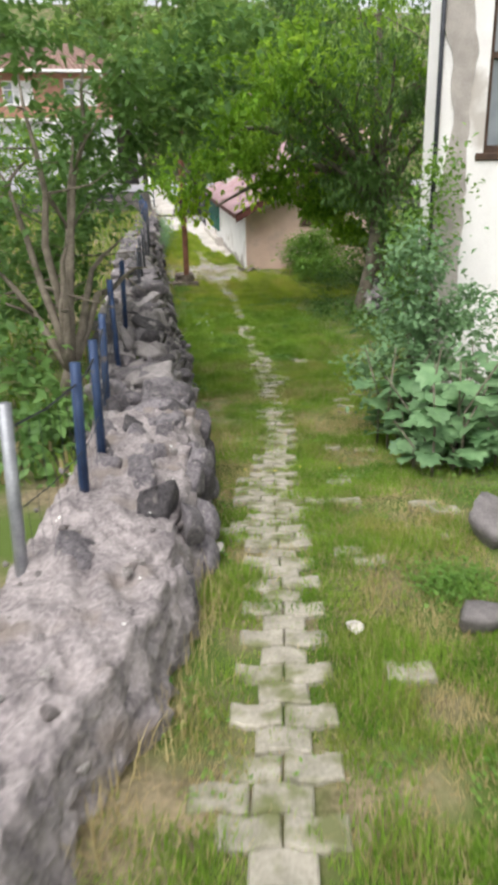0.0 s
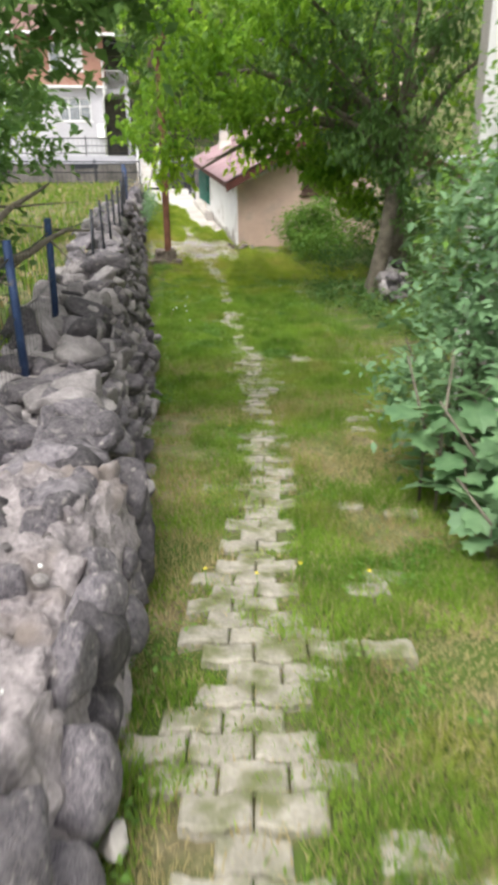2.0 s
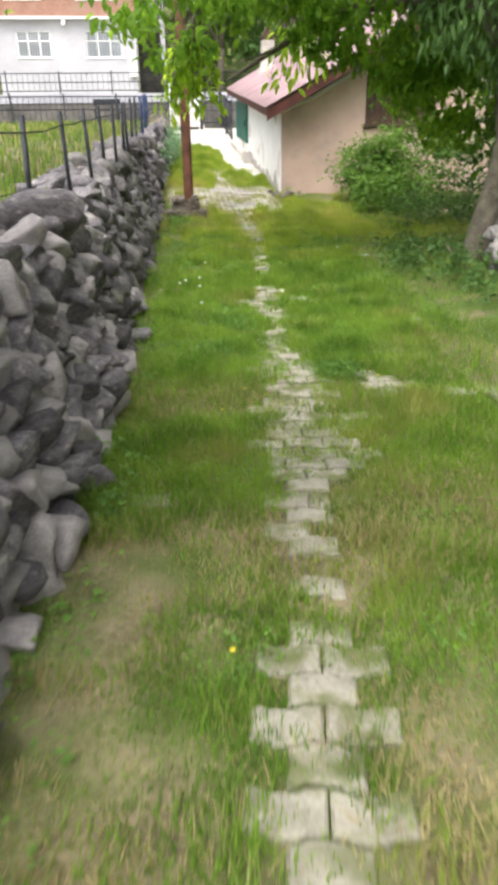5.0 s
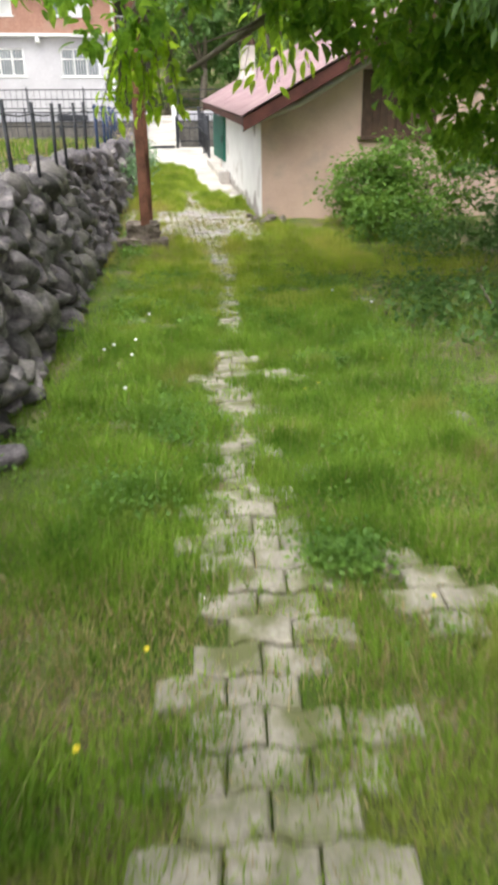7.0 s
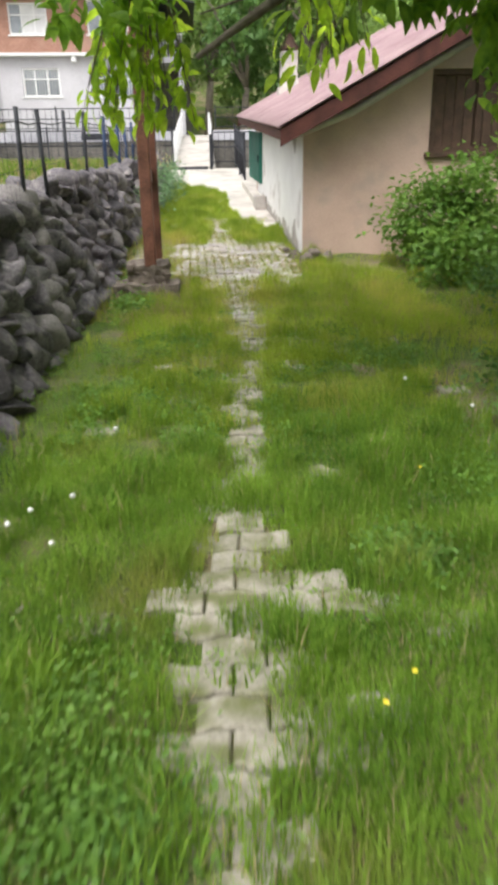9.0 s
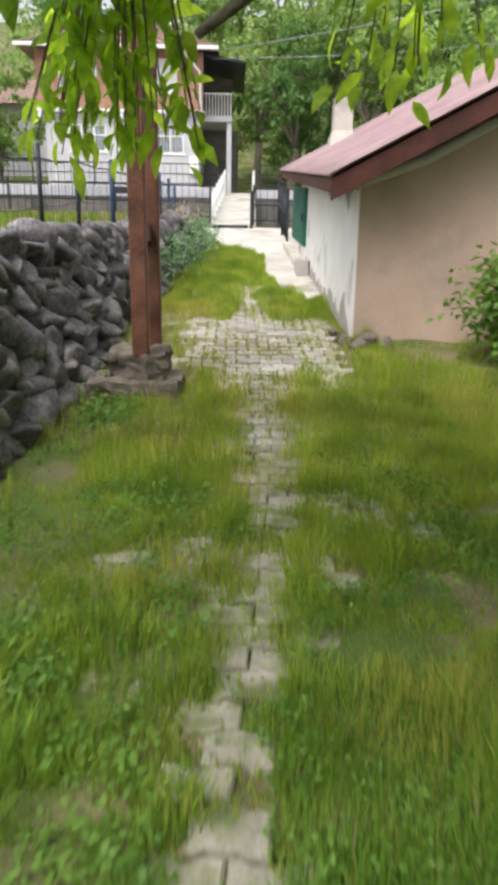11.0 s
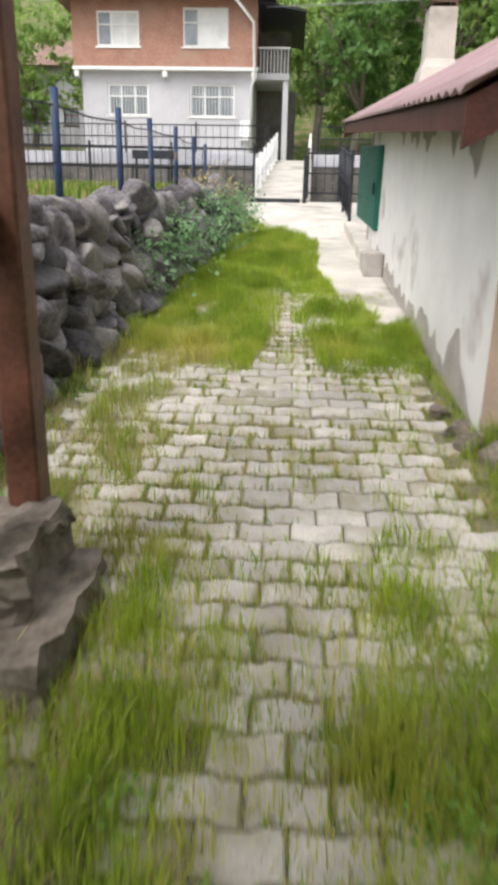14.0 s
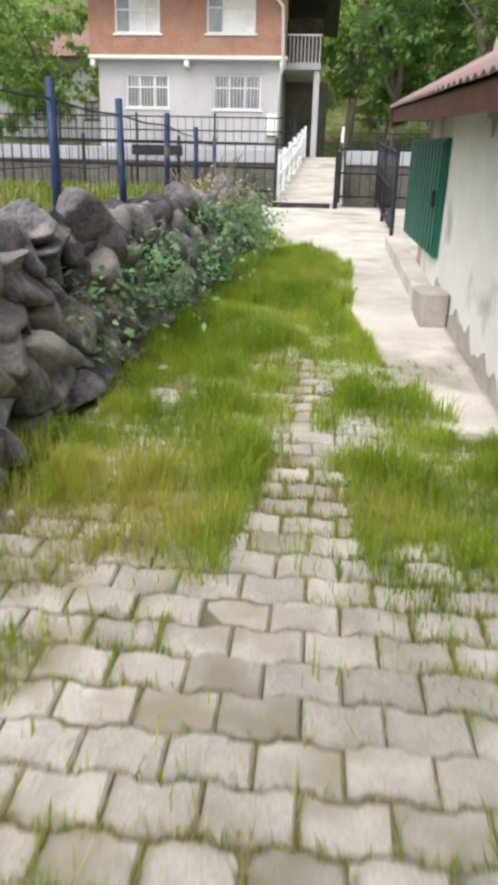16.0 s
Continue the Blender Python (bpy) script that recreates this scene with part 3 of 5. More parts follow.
        add_box(bm, (sx * .12 - .01, .11, .58), (sx * .12 + .01, .13, .66))
    cowl = under(ch, "cowl", from_bm(bm, "cowl", DARKWOOD))
    cowl.modifiers.new("thick", "SOLIDIFY").thickness = .012
    ch.location = (cx, cy, cz)
    # broken stones at the corner
    kinds = [stone_mesh("rubble", rng, FOOTING, 3) for k in range(3)]
    for x, y, s in ((3.25, 18.0, .15), (3.36, 17.85, .2), (3.2, 18.35, .11), (3.47, 17.98, .22), (3.26, 18.15, .14), (3.6, 17.95, .14)):
        r = thing("rubble_stone", "broken stone lying against the shed's corner", "stone", "stones at the shed", data=kinds[rng.randint(3)], at=(x, y, ground_line(y) + s * .15))
        r.scale, r.rotation_euler = (s, s * 1.2, s * 1.1), rng.uniform(-.9, .9, 3)


# ---- pergola ----
def build_pergola():
    p = thing("pergola_post", "red-brown stained timber post pair on concrete footing", "post")
    bot = .12
    bm = bmesh.new()
    for k, (r, z0, z1) in enumerate(((.43, -.5, -.06), (.27, -.06, bot))):
        bmesh.ops.create_cube(bm, size=1, matrix=Matrix.Translation((1.58, 16.72 - .05 * (1 - k), (z0 + z1) / 2)) @ Matrix.Diagonal((r * 1.45, r * 1.5, z1 - z0, 1)))
    bmesh.ops.subdivide_edges(bm, edges=bm.edges[:], cuts=9, use_grid_fill=True)
    for v in bm.verts:
        v.co += Vector((noise.noise(v.co * 5), noise.noise(v.co * 5 + Vector((9, 0, 0))), .6 * noise.noise(v.co * 5 + Vector((0, 9, 0))))) * .05
        v.co += Vector((noise.noise(v.co * 19), noise.noise(v.co * 19 + Vector((9, 0, 0))), noise.noise(v.co * 19 + Vector((0, 9, 0))))) * .03
    under(p, "footing", from_bm(bm, "footing", FOOTING), label="crumbling stepped concrete footing")
    under(p, "post", box((1.56, 16.50, bot - .02), (1.67, 16.60, 3.6), "post", WOOD, .008))
    under(p, "post", box((1.62, 16.86, bot - .02), (1.72, 16.96, 3.6), "post", WOOD, .008))
    under(p, "rail", box((1.60, 16.605, .86), (1.67, 16.855, .98), "rail", WOOD, .006))
    under(p, "rail", box((1.60, 16.605, 2.9), (1.67, 16.855, 3.0), "rail", WOOD, .006))
    beam = under(p, "beam", box((1.50, 15.2, 3.6), (1.66, 18.0, 3.75), "beam", WOOD, .008))


# ---- fences ----
def build_garden_fence():
    f = thing("garden_fence", "blue and black steel post fence with wire mesh", "fence")
    rng = np.random.RandomState(4)
    blue = [(-.47, 2.55), (-.25, 3.23), (-.17, 3.86), (-.15, 4.93), (-.05, 6.3), (.05, 7.6)]
    dark = [(.30, 10.2), (.42, 11.6), (.52, 12.7), (.60, 13.6), (.68, 14.5), (.74, 15.4), (.78, 16.2), (.82, 17.2), (.86, 18.3)]
    late = [(.95, 19.6), (1.0, 21.1), (1.02, 22.4), (1.02, 23.9), (1.05, 25.3), (1.05, 26.7)]
    tops = []
    for k, (x, y) in enumerate(blue + dark + late):
        base = wall_top(y) - .15 if y < 8 or y > 19 else garden_line(y) - .05
        h = .78 if y < 8 else (.72 if y < 19 else .82)
        mat = GREYPIPE if k == 0 else (BLUE if y < 8 or y > 19 else IRON)
        r = .026 if y < 8 or y > 19 else .018
        lean = rng.uniform(-.03, .03)
        me = tube([(x, y, base), (x + lean, y + rng.uniform(-.02, .02), base + h + .1)], r, "post", mat, 6)
        under(f, "post", me)
        tops.append((x + lean * .9, y, base + h))
    bm = bmesh.new()
    for a, b in zip(tops, tops[1:]):
        for lv in (0, .33, .62):
            m = ((a[0] + b[0]) / 2, (a[1] + b[1]) / 2, (a[2] + b[2]) / 2 - lv - .02)
            add_tube(bm, [(a[0], a[1], a[2] - lv), m, (b[0], b[1], b[2] - lv)], .003 if lv else .006, 4)
        L = math.dist(a[:2], b[:2])
        for s in np.arange(.08, L, .10):
            q = s / L
            top = [a[i] + (b[i] - a[i]) * q for i in range(3)]
            add_tube(bm, [top, (top[0], top[1], top[2] - .62)], .0016, 3)
    under(f, "wire_mesh", from_bm(bm, "wire_mesh", IRON), label="thin dark wire mesh")


def railing(name, label, a, b, h, gap, mat, post_every, bar=.008, post=.022):
    """An iron railing from a to b with posts, two rails and upright bars."""
    ob = thing(name, label, "railing")
    a, b = Vector(a), Vector(b)
    L = (b - a).length
    n = max(1, round(L / post_every))
    me = box((-post, -post, -.05), (post, post, h + .06), "post", mat, 0)
    for k in range(n + 1):
        under(ob, "post", me, a.lerp(b, k / n))
    for z in (.12, h * .55, h - .03):
        under(ob, "rail", tube([a + Vector((0, 0, z)), b + Vector((0, 0, z))], .016, "rail", mat, 4))
    me = tube([(0, 0, .12), (0, 0, h)], bar, "bar", mat, 4)
    k = gap
    while k < L:
        under(ob, "bar", me, a.lerp(b, k / L))
        k += gap
    return ob


def build_river():
    railing("river_railing", "black iron railing along the river bank", (-14, 29.0, 1.45), (1.70, 29.0, 1.35), .85, .16, IRON, 1.6)
    railing("river_railing", "black iron railing along the river bank", (2.72, 29.0, 1.3), (9, 29.0, 1.3), .85, .16, IRON, 1.6)
    railing("courtyard_railing", "dark iron railing beside the shed", (3.3, 25.9, .85), (3.3, 28.9, 1.25), 1.0, .16, IRON, 1.5)
    railing("footbridge_railing", "white painted railing of the footbridge", (1.72, 29.2, 1.36), (1.95, 36.2, 2.55), .62, .4, WHITE, 1.2, .014, .03)
    railing("footbridge_railing", "white painted railing of the footbridge", (2.72, 29.2, 1.36), (2.9, 36.2, 2.55), .62, .4, WHITE, 1.2, .014, .03)
    deck = prism([(1.66, 28.9, 1.1), (2.78, 28.9, 1.1), (2.96, 36.3, 2.3), (1.9, 36.3, 2.3)], [(1.66, 28.9, 1.31), (2.78, 28.9, 1.31), (2.96, 36.3, 2.52), (1.9, 36.3, 2.52)], "footbridge", CONCRETE)
    tagged(new("footbridge", deck), "pale concrete footbridge deck over the river channel", "bridge")
    gate = thing("gate_post", "black iron gate post at the footbridge", "post")
    under(gate, "post", box((2.63, 28.6, 1.2), (2.70, 28.67, 2.05), "post", IRON))
    under(gate, "base", box((2.58, 28.55, 1.15), (2.75, 28.72, 1.22), "base", CONCRETE))
    under(gate, "threshold", box((1.6, 28.62, 1.2), (2.58, 28.70, 1.30), "threshold", IRON))
    bench = thing("bench", "dark iron bench by the river railing", "bench")
    under(bench, "backrest", box((-.55, 28.65, 1.95), (.25, 28.69, 2.1), "backrest", IRON))
    under(bench, "seat", box((-.55, 28.3, 1.78), (.25, 28.64, 1.82), "seat", IRON))
    for x in (-.5, .16):
        under(bench, "leg", box((x, 28.32, 1.4), (x + .04, 28.36, 1.78), "leg", IRON))
        under(bench, "leg", box((x, 28.69, 1.4), (x + .04, 28.73, 2.1), "leg", IRON))
    quay = thing("river_wall", "dark stone river wall with white concrete parapet", "wall", kind="structure")
    under(quay, "masonry", box((-60, 35.5, -.5), (60, 35.9, 2.3), "masonry", DARKWALL))
    for x0, x1 in ((-60, 1.86), (3.0, 60)):
        under(quay, "parapet", box((x0, 35.45, 2.3), (x1, 35.85, 2.62), "parapet", WHITEWALL, .02))
    railing("far_railing", "black iron railing on the far parapet", (-20, 35.65, 2.62), (1.7, 35.65, 2.62), .75, .2, IRON, 2.0)
    railing("far_railing", "black iron railing on the far parapet", (3.1, 35.65, 2.62), (12, 35.65, 2.62), .75, .2, IRON, 2.0)
    water = mesh_of("water", [(-60, 29.3, -.2), (60, 29.3, -.2), (60, 35.6, -.2), (-60, 35.6, -.2)], [(0, 1, 2, 3)], GLASS)
    tagged(new("water", water), "dull grey river water in its channel", "water", kind="structure")
    xs, vs, fs = [-60, -20, 0, 20, 60], [], []
    for x in xs:
        vs += [(x, 37.2, height(x, 37.2) + .02), (x, 43.5, height(x, 43.5) + .02)]
    fs = [(2 * k, 2 * k + 2, 2 * k + 3, 2 * k + 1) for k in range(4)]
    tagged(new("road", mesh_of("road", vs, fs, ROAD)), "pale concrete village road", "road", kind="structure")


# ---- houses ----
def window_unit(parent, x0, x1, z0, z1, y, mat=WHITE, cols=3, grille=False, rows=(.62,), curtain=True):
    w = under(parent, "window", None)
    bm = bmesh.new()
    t = .07
    add_box(bm, (x0, y - .03, z0), (x0 + t, y + .06, z1)), add_box(bm, (x1 - t, y - .03, z0), (x1, y + .06, z1))
    add_box(bm, (x0 + t, y - .03, z0), (x1 - t, y + .06, z0 + t)), add_box(bm, (x0 + t, y - .03, z1 - t), (x1 - t, y + .06, z1))
    for k in range(1, cols):
        xx = x0 + (x1 - x0) * k / cols
        add_box(bm, (xx - .03, y - .02, z0 + t), (xx + .03, y + .05, z1 - t))
    for r in rows:
        zz = z0 + (z1 - z0) * r
        add_box(bm, (x0 + t, y - .025, zz - .025), (x1 - t, y + .045, zz + .025))
    under(w, "frame", from_bm(bm, "frame", mat))
    under(w, "pane", box((x0 + t, y + .03, z0 + t), (x1 - t, y + .04, z1 - t), "pane", GLASS, 0))
    if curtain:
        under(w, "curtain", box((x0 + t + (x1 - x0) * .3, y + .015, z0 + t), (x1 - t, y + .028, z1 - t), "curtain", CURTAIN, 0))
    under(w, "sill", box((x0 - .08, y - .12, z0 - .07), (x1 + .08, y - .03, z0), "sill", mat, .01))
    if grille:
        me = tube([(0, y - .06, z0 - .02), (0, y - .06, z1 + .02)], .012, "bar", mat, 4)
        for k in range(1, 14):
            under(w, "bar", me, (x0 + (x1 - x0) * k / 14, 0, 0))
    return w


def holed_wall(xa, xb, ya, yb, za, zb, holes, name, mat):
    """A wall along x with rectangular openings."""
    bm = bmesh.new()
    edges = sorted({xa, xb, *[h[0] for h in holes], *[h[1] for h in holes]})
    for x0, x1 in zip(edges, edges[1:]):
        hs = sorted([(h[2], h[3]) for h in holes if h[0] <= x0 and h[1] >= x1])
        z = za
        for h0, h1 in hs:
            add_box(bm, (x0, ya, z), (x1, yb, h0))
            z = h1
        add_box(bm, (x0, ya, z), (x1, yb, zb))
    bmesh.ops.remove_doubles(bm, verts=bm.verts, dist=.0005)
    return from_bm(bm, name, mat)


def build_house():
    h = thing("house", "two-storey village house, white below and brick above", "house")
    y = 46.0
    xl, xr = -6.55, .85
    lows = [(-5.28, -3.58, 4.87, 6.05), (-1.88, -.05, 4.85, 6.06)]
    ups = [(-5.55, -3.85, 7.35, 8.6), (-2.1, -.30, 7.35, 8.72)]
    under(h, "ground_floor_wall", holed_wall(xl + .25, xr - .15, y, y + .3, 2.2, 6.6, lows, "wall", WHITEWALL), label="white plastered ground floor")
    under(h, "upper_wall", holed_wall(xl, xr, y - .25, y + .1, 6.62, 9.0, ups, "wall", BRICK), label="red brick upper floor")
    for x0, x1, z0, z1 in lows:
        window_unit(h, x0, x1, z0, z1, y + .08, grille=True, curtain=False)
    for x0, x1, z0, z1 in ups:
        window_unit(h, x0, x1, z0, z1, y - .18)
    under(h, "side_wall", box((xl + .25, y + .3, 2.2), (xl + .55, y + 9, 6.6), "wall", WHITEWALL, 0))
    under(h, "side_wall", box((xr - .45, y + .3, 2.2), (xr - .15, y + 9, 9.0), "wall", WHITEWALL, 0))
    under(h, "side_wall", box((xl, y + .1, 6.62), (xl + .3, y + 9, 9.0), "wall", BRICK, 0))
    under(h, "back_wall", box((xl + .3, y + 8.7, 2.2), (xr - .45, y + 9, 9.0), "wall", WHITEWALL, 0))
    under(h, "ledge", box((xl - .06, y - .31, 6.5), (xr + .06, y - .02, 6.63), "ledge", WHITE, .01), label="white concrete ledge between the floors")
    for x in (xl, -2.95, xr - .2):
        under(h, "bracket", box((x, y - .28, 6.25), (x + .2, y - .01, 6.5), "bracket", WHITE, .02))
    # roof with overhang
    e, zr, ze = .7, 11.3, 9.05
    xm, y0, y1 = (xl + xr) / 2, y - .25 - e, y + 9 + e
    bm = bmesh.new()
    c = [bm.verts.new(p) for p in ((xl - e, y0, ze), (xr + e, y0, ze), (xr + e, y1, ze), (xl - e, y1, ze), (xm - 1.2, y + 4.2, zr), (xm + 1.2, y + 4.2, zr))]
    for q in ((0, 1, 5, 4), (1, 2, 5), (2, 3, 4, 5), (3, 0, 4), (3, 2, 1, 0)):
        bm.faces.new([c[k] for k in q])
    under(h, "roof", from_bm(bm, "roof", TILE), label="brown tiled hipped roof")
    bm = bmesh.new()
    for k in range(26):
        q = (k + .5) / 26
        a = Vector((xl - e, y0, ze + .03)).lerp(Vector((xr + e, y0, ze + .03)), q)
        b = Vector((xm - 1.2, y + 4.2, zr + .03)).lerp(Vector((xm + 1.2, y + 4.2, zr + .03)), q)
        add_tube(bm, [a, b], .06, 5)
    under(h, "tile_ridges", from_bm(bm, "tile_ridges", TILE, True))
    under(h, "gutter", box((xl - e, y0 - .1, ze - .12), (xr + e, y0 + .0, ze + .03), "gutter", WHITE, .02))
    under(h, "downpipe", tube([(xr - .9, y0, ze - .1), (xr - .15, y - .36, 8.2), (xr - .08, y - .36, 6.2), (xr - .2, y - .1, 6.0), (xr - .22, y - .1, 3.0)], .06, "downpipe", WHITE), label="white rain pipe")
    # side balcony and porch
    bx = xr + 1.3
    under(h, "balcony_floor", box((xr - .14, y + .4, 6.3), (bx, y + 6, 6.55), "balcony", WHITEWALL, .02))
    under(h, "awning", prism([(xr, y - .4, 8.85), (bx + .6, y - .4, 8.55), (bx + .6, y + 6, 8.55), (xr, y + 6, 8.85)], [(xr, y - .4, 8.95), (bx + .6, y - .4, 8.63), (bx + .6, y + 6, 8.63), (xr, y + 6, 8.95)], "awning", IRON))
    # porch and balcony backs: shade under cover put into the dark masonry colour
    under(h, "porch_wall", box((xr - .14, y + 3.0, 2.4), (bx + .3, y + 3.2, 6.3), "wall", DARKWALL, 0), label="back of the open porch, its shade painted dark")
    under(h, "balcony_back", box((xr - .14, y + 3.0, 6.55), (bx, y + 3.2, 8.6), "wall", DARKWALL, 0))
    under(h, "column", box((bx - .25, y + .5, 2.4), (bx - .02, y + .75, 6.3), "column", WHITEWALL, .02))
    bm = bmesh.new()
    for k in range(9):
        xx = xr + .1 + k * .14
        add_box(bm, (xx, y + .42, 6.55), (xx + .03, y + .45, 7.45))
    add_box(bm, (xr, y + .41, 7.45), (bx, y + .46, 7.5))
    under(h, "balcony_rail", from_bm(bm, "balcony_rail", WHITE))
    under(h, "cabinet", box((-.35 + .55, y - .16, 3.95), (.62, y - .01, 4.7), "cabinet", WHITE, .02), label="white meter box")
    # neighbour far on
    n = thing("far_house", "pale low house among trees", "house")
    yy = 60
    hs = [(-14.5, -13.4, 6.0, 7.0), (-11.5, -10.6, 6.0, 7.0)]
    under(n, "wall", holed_wall(-17, -9.2, yy, yy + .3, 3.3, 9.2, hs, "wall", WHITEWALL))
    for q in hs:
        window_unit(n, *q, yy + .1, DARKWOOD, 2, curtain=False)
    under(n, "side_wall", box((-9.5, yy + .3, 3.3), (-9.2, yy + 7, 9.2), "wall", WHITEWALL, 0))
    under(n, "roof", prism([(-17.6, yy - .6, 9.2), (-8.6, yy - .6, 9.2), (-8.6, yy + 7, 9.2), (-17.6, yy + 7, 9.2)], [(-17, yy + 2.9, 11.2), (-9.2, yy + 2.9, 11.2), (-9.2, yy + 3.4, 11.2), (-17, yy + 3.4, 11.2)], "roof", TILE))


def build_right_house():
    """The flaking corner of the neighbour's house beside the first steps."""
    h = thing("neighbour_house", "neighbour's house corner with flaking white plaster", "house")
    x0, y0 = 3.02, 6.5
    z1 = 5.2
    hole = [(x0 + .47, x0 + 1.4, 2.05, 3.4)]
    under(h, "front_wall", holed_wall(x0, x0 + 5, y0, y0 + .3, -.8, z1, hole, "wall", WHITEWASH))
    under(h, "side_wall", prism([(x0, y0 + .3, -.8), (x0 + .3, y0 + .3, -.8), (x0 + 2.0, y0 + 3.7, -.8), (x0 + 1.7, y0 + 3.7, -.8)], [(x0, y0 + .3, z1), (x0 + .3, y0 + .3, z1), (x0 + 2.0, y0 + 3.7, z1), (x0 + 1.7, y0 + 3.7, z1)], "wall", RENDER_BARE))
    under(h, "end_wall", box((x0 + 4.7, y0 + .3, -.8), (x0 + 5, y0 + 3.4, z1), "wall", WHITEWASH, 0))
    under(h, "back_wall", box((x0 + 2.0, y0 + 3.4, -.8), (x0 + 5, y0 + 3.7, z1), "wall", WHITEWASH, 0))
    window_unit(h, x0 + .47, x0 + 1.4, 2.05, 3.4, y0 + .1, DARKWOOD, 2, curtain=False)
    vs, fs = [], []
    for k in range(60):
        z = -.5 + k * (z1 + .5) / 59
        w = .30 + .12 * noise.noise(Vector((0, 0, z * 1.6))) + .05 * noise.noise(Vector((3, 0, z * 6)))
        s = .13 * max(0, 1 - abs(z - 2.35) / .8) + .06 * noise.noise(Vector((7, 0, z * 3))) * (z > 1.6)
        vs += [(x0 + max(0.0, s * 1.2), y0 - .012, z), (x0 + w, y0 - .012, z)]
    fs = [(2 * k, 2 * k + 1, 2 * k + 3, 2 * k + 2) for k in range(59)]
    under(h, "bare_render", mesh_of("bare_render", vs, fs, RENDER_BARE), label="bare grey render under lost plaster")
    under(h, "downpipe", tube([(x0 - .03, y0 - .04, -.3), (x0 - .03, y0 - .04, z1)], .022, "downpipe", IRON), label="dark rain pipe at the corner")
    under(h, "roof", prism([(x0 - .3, y0 - .4, z1), (x0 + 5.4, y0 - .4, z1), (x0 + 5.4, y0 + 4.1, z1), (x0 + 1.4, y0 + 4.1, z1)], [(x0 + .5, y0 + 1.7, z1 + .9), (x0 + 5.4, y0 + 1.7, z1 + .9), (x0 + 5.4, y0 + 1.9, z1 + .9), (x0 + .6, y0 + 1.9, z1 + .9)], "roof", TILE))


build_shed()
build_pergola()
build_garden_fence()
build_river()
build_house()
build_right_house()


def build_wire():
    for a, b, sag in (((1.2, 45.6, 9.0), (22, 40, 12.5), .5), ((1.2, 45.6, 8.7), (26, 42, 11.0), .7)):
        pts = [Vector(a).lerp(Vector(b), k / 12) - Vector((0, 0, sag * math.sin(math.pi * k / 12))) for k in range(13)]
        tagged(new("overhead_wire", tube(pts, .018, "overhead_wire", GREYPIPE, 5)), "thin grey overhead wire from the house", "wire")


build_wire()


# ---- trees and bushes ----
def crown_points(rng, blobs, per):
    """Leaf places in clumps inside ellipsoids (x, y, z, rx, ry, rz, clumps)."""
    out = []
    for x, y, z, rx, ry, rz, n in blobs:
        for _ in range(n):
            d = rng.normal(0, 1, 3)
            d *= rng.uniform(.35, 1.0) ** .6 / np.linalg.norm(d)
            c = np.array([x, y, z]) + d * [rx, ry, rz]
            s = rng.uniform(.10, .26) * min(1.6, max(.6, (rx + rz) / 3))
            out.append(c + rng.normal(0, s, (per, 3)) * [1, 1, .7])
    return np.concatenate(out)


def limbs(bm, base, ends, r0, rng, split=4):
    """Limbs that bend from base to each end and throw twigs."""
    for e in ends:
        a, b = Vector(base), Vector(e)
        pts = []
        for k in range(7):
            q = k / 6
            p = a.lerp(b, q)
            p += Vector(rng.normal(0, .05, 3)) * (b - a).length * .25 * math.sin(q * math.pi)
            p.z += .12 * (b - a).length * math.sin(q * math.pi)
            pts.append(p)
        rad = [r0 * (1 - .82 * k / 6) for k in range(7)]
        add_tube(bm, pts, rad, 7)
        for _ in range(split):
            k = rng.randint(2, 6)
            d = Vector(rng.normal(0, 1, 3))
            d.z = d.z * .5 + .1
            d = d.normalized() * (b - a).length * rng.uniform(.2, .4)
            m = pts[k] + d * .5 + Vector(rng.normal(0, .04, 3))
            add_tube(bm, [pts[k], m, pts[k] + d], [rad[k] * .5, rad[k] * .3, rad[k] * .1], 5)


def tree(name, label, at, height_, r, fork, ends, blobs, per, size, mat, seed, slim=.42, droop=.4, group=""):
    rng = np.random.RandomState(seed)
    t = thing(name, label, "tree", group)
    bm = bmesh.new()
    base = Vector(at)
    top = Vector(fork)
    pts = [base + Vector((0, 0, -.3)), base.lerp(top, .1), base.lerp(top, .5) + Vector(rng.normal(0, .05, 3)), top]
    add_tube(bm, pts, [r * 1.35, r * 1.1, r * .9, r * .8], 10)
    limbs(bm, top, ends, r * .62, rng)
    under(t, "trunk", from_bm(bm, "trunk", BARK, True))
    pts = crown_points(rng, blobs, per)
    tagged(under(t, "crown", leaves_mesh("crown", pts, size, mat, rng, droop, slim, fine=.15 < size < .2)), kind="stuff")
    return t


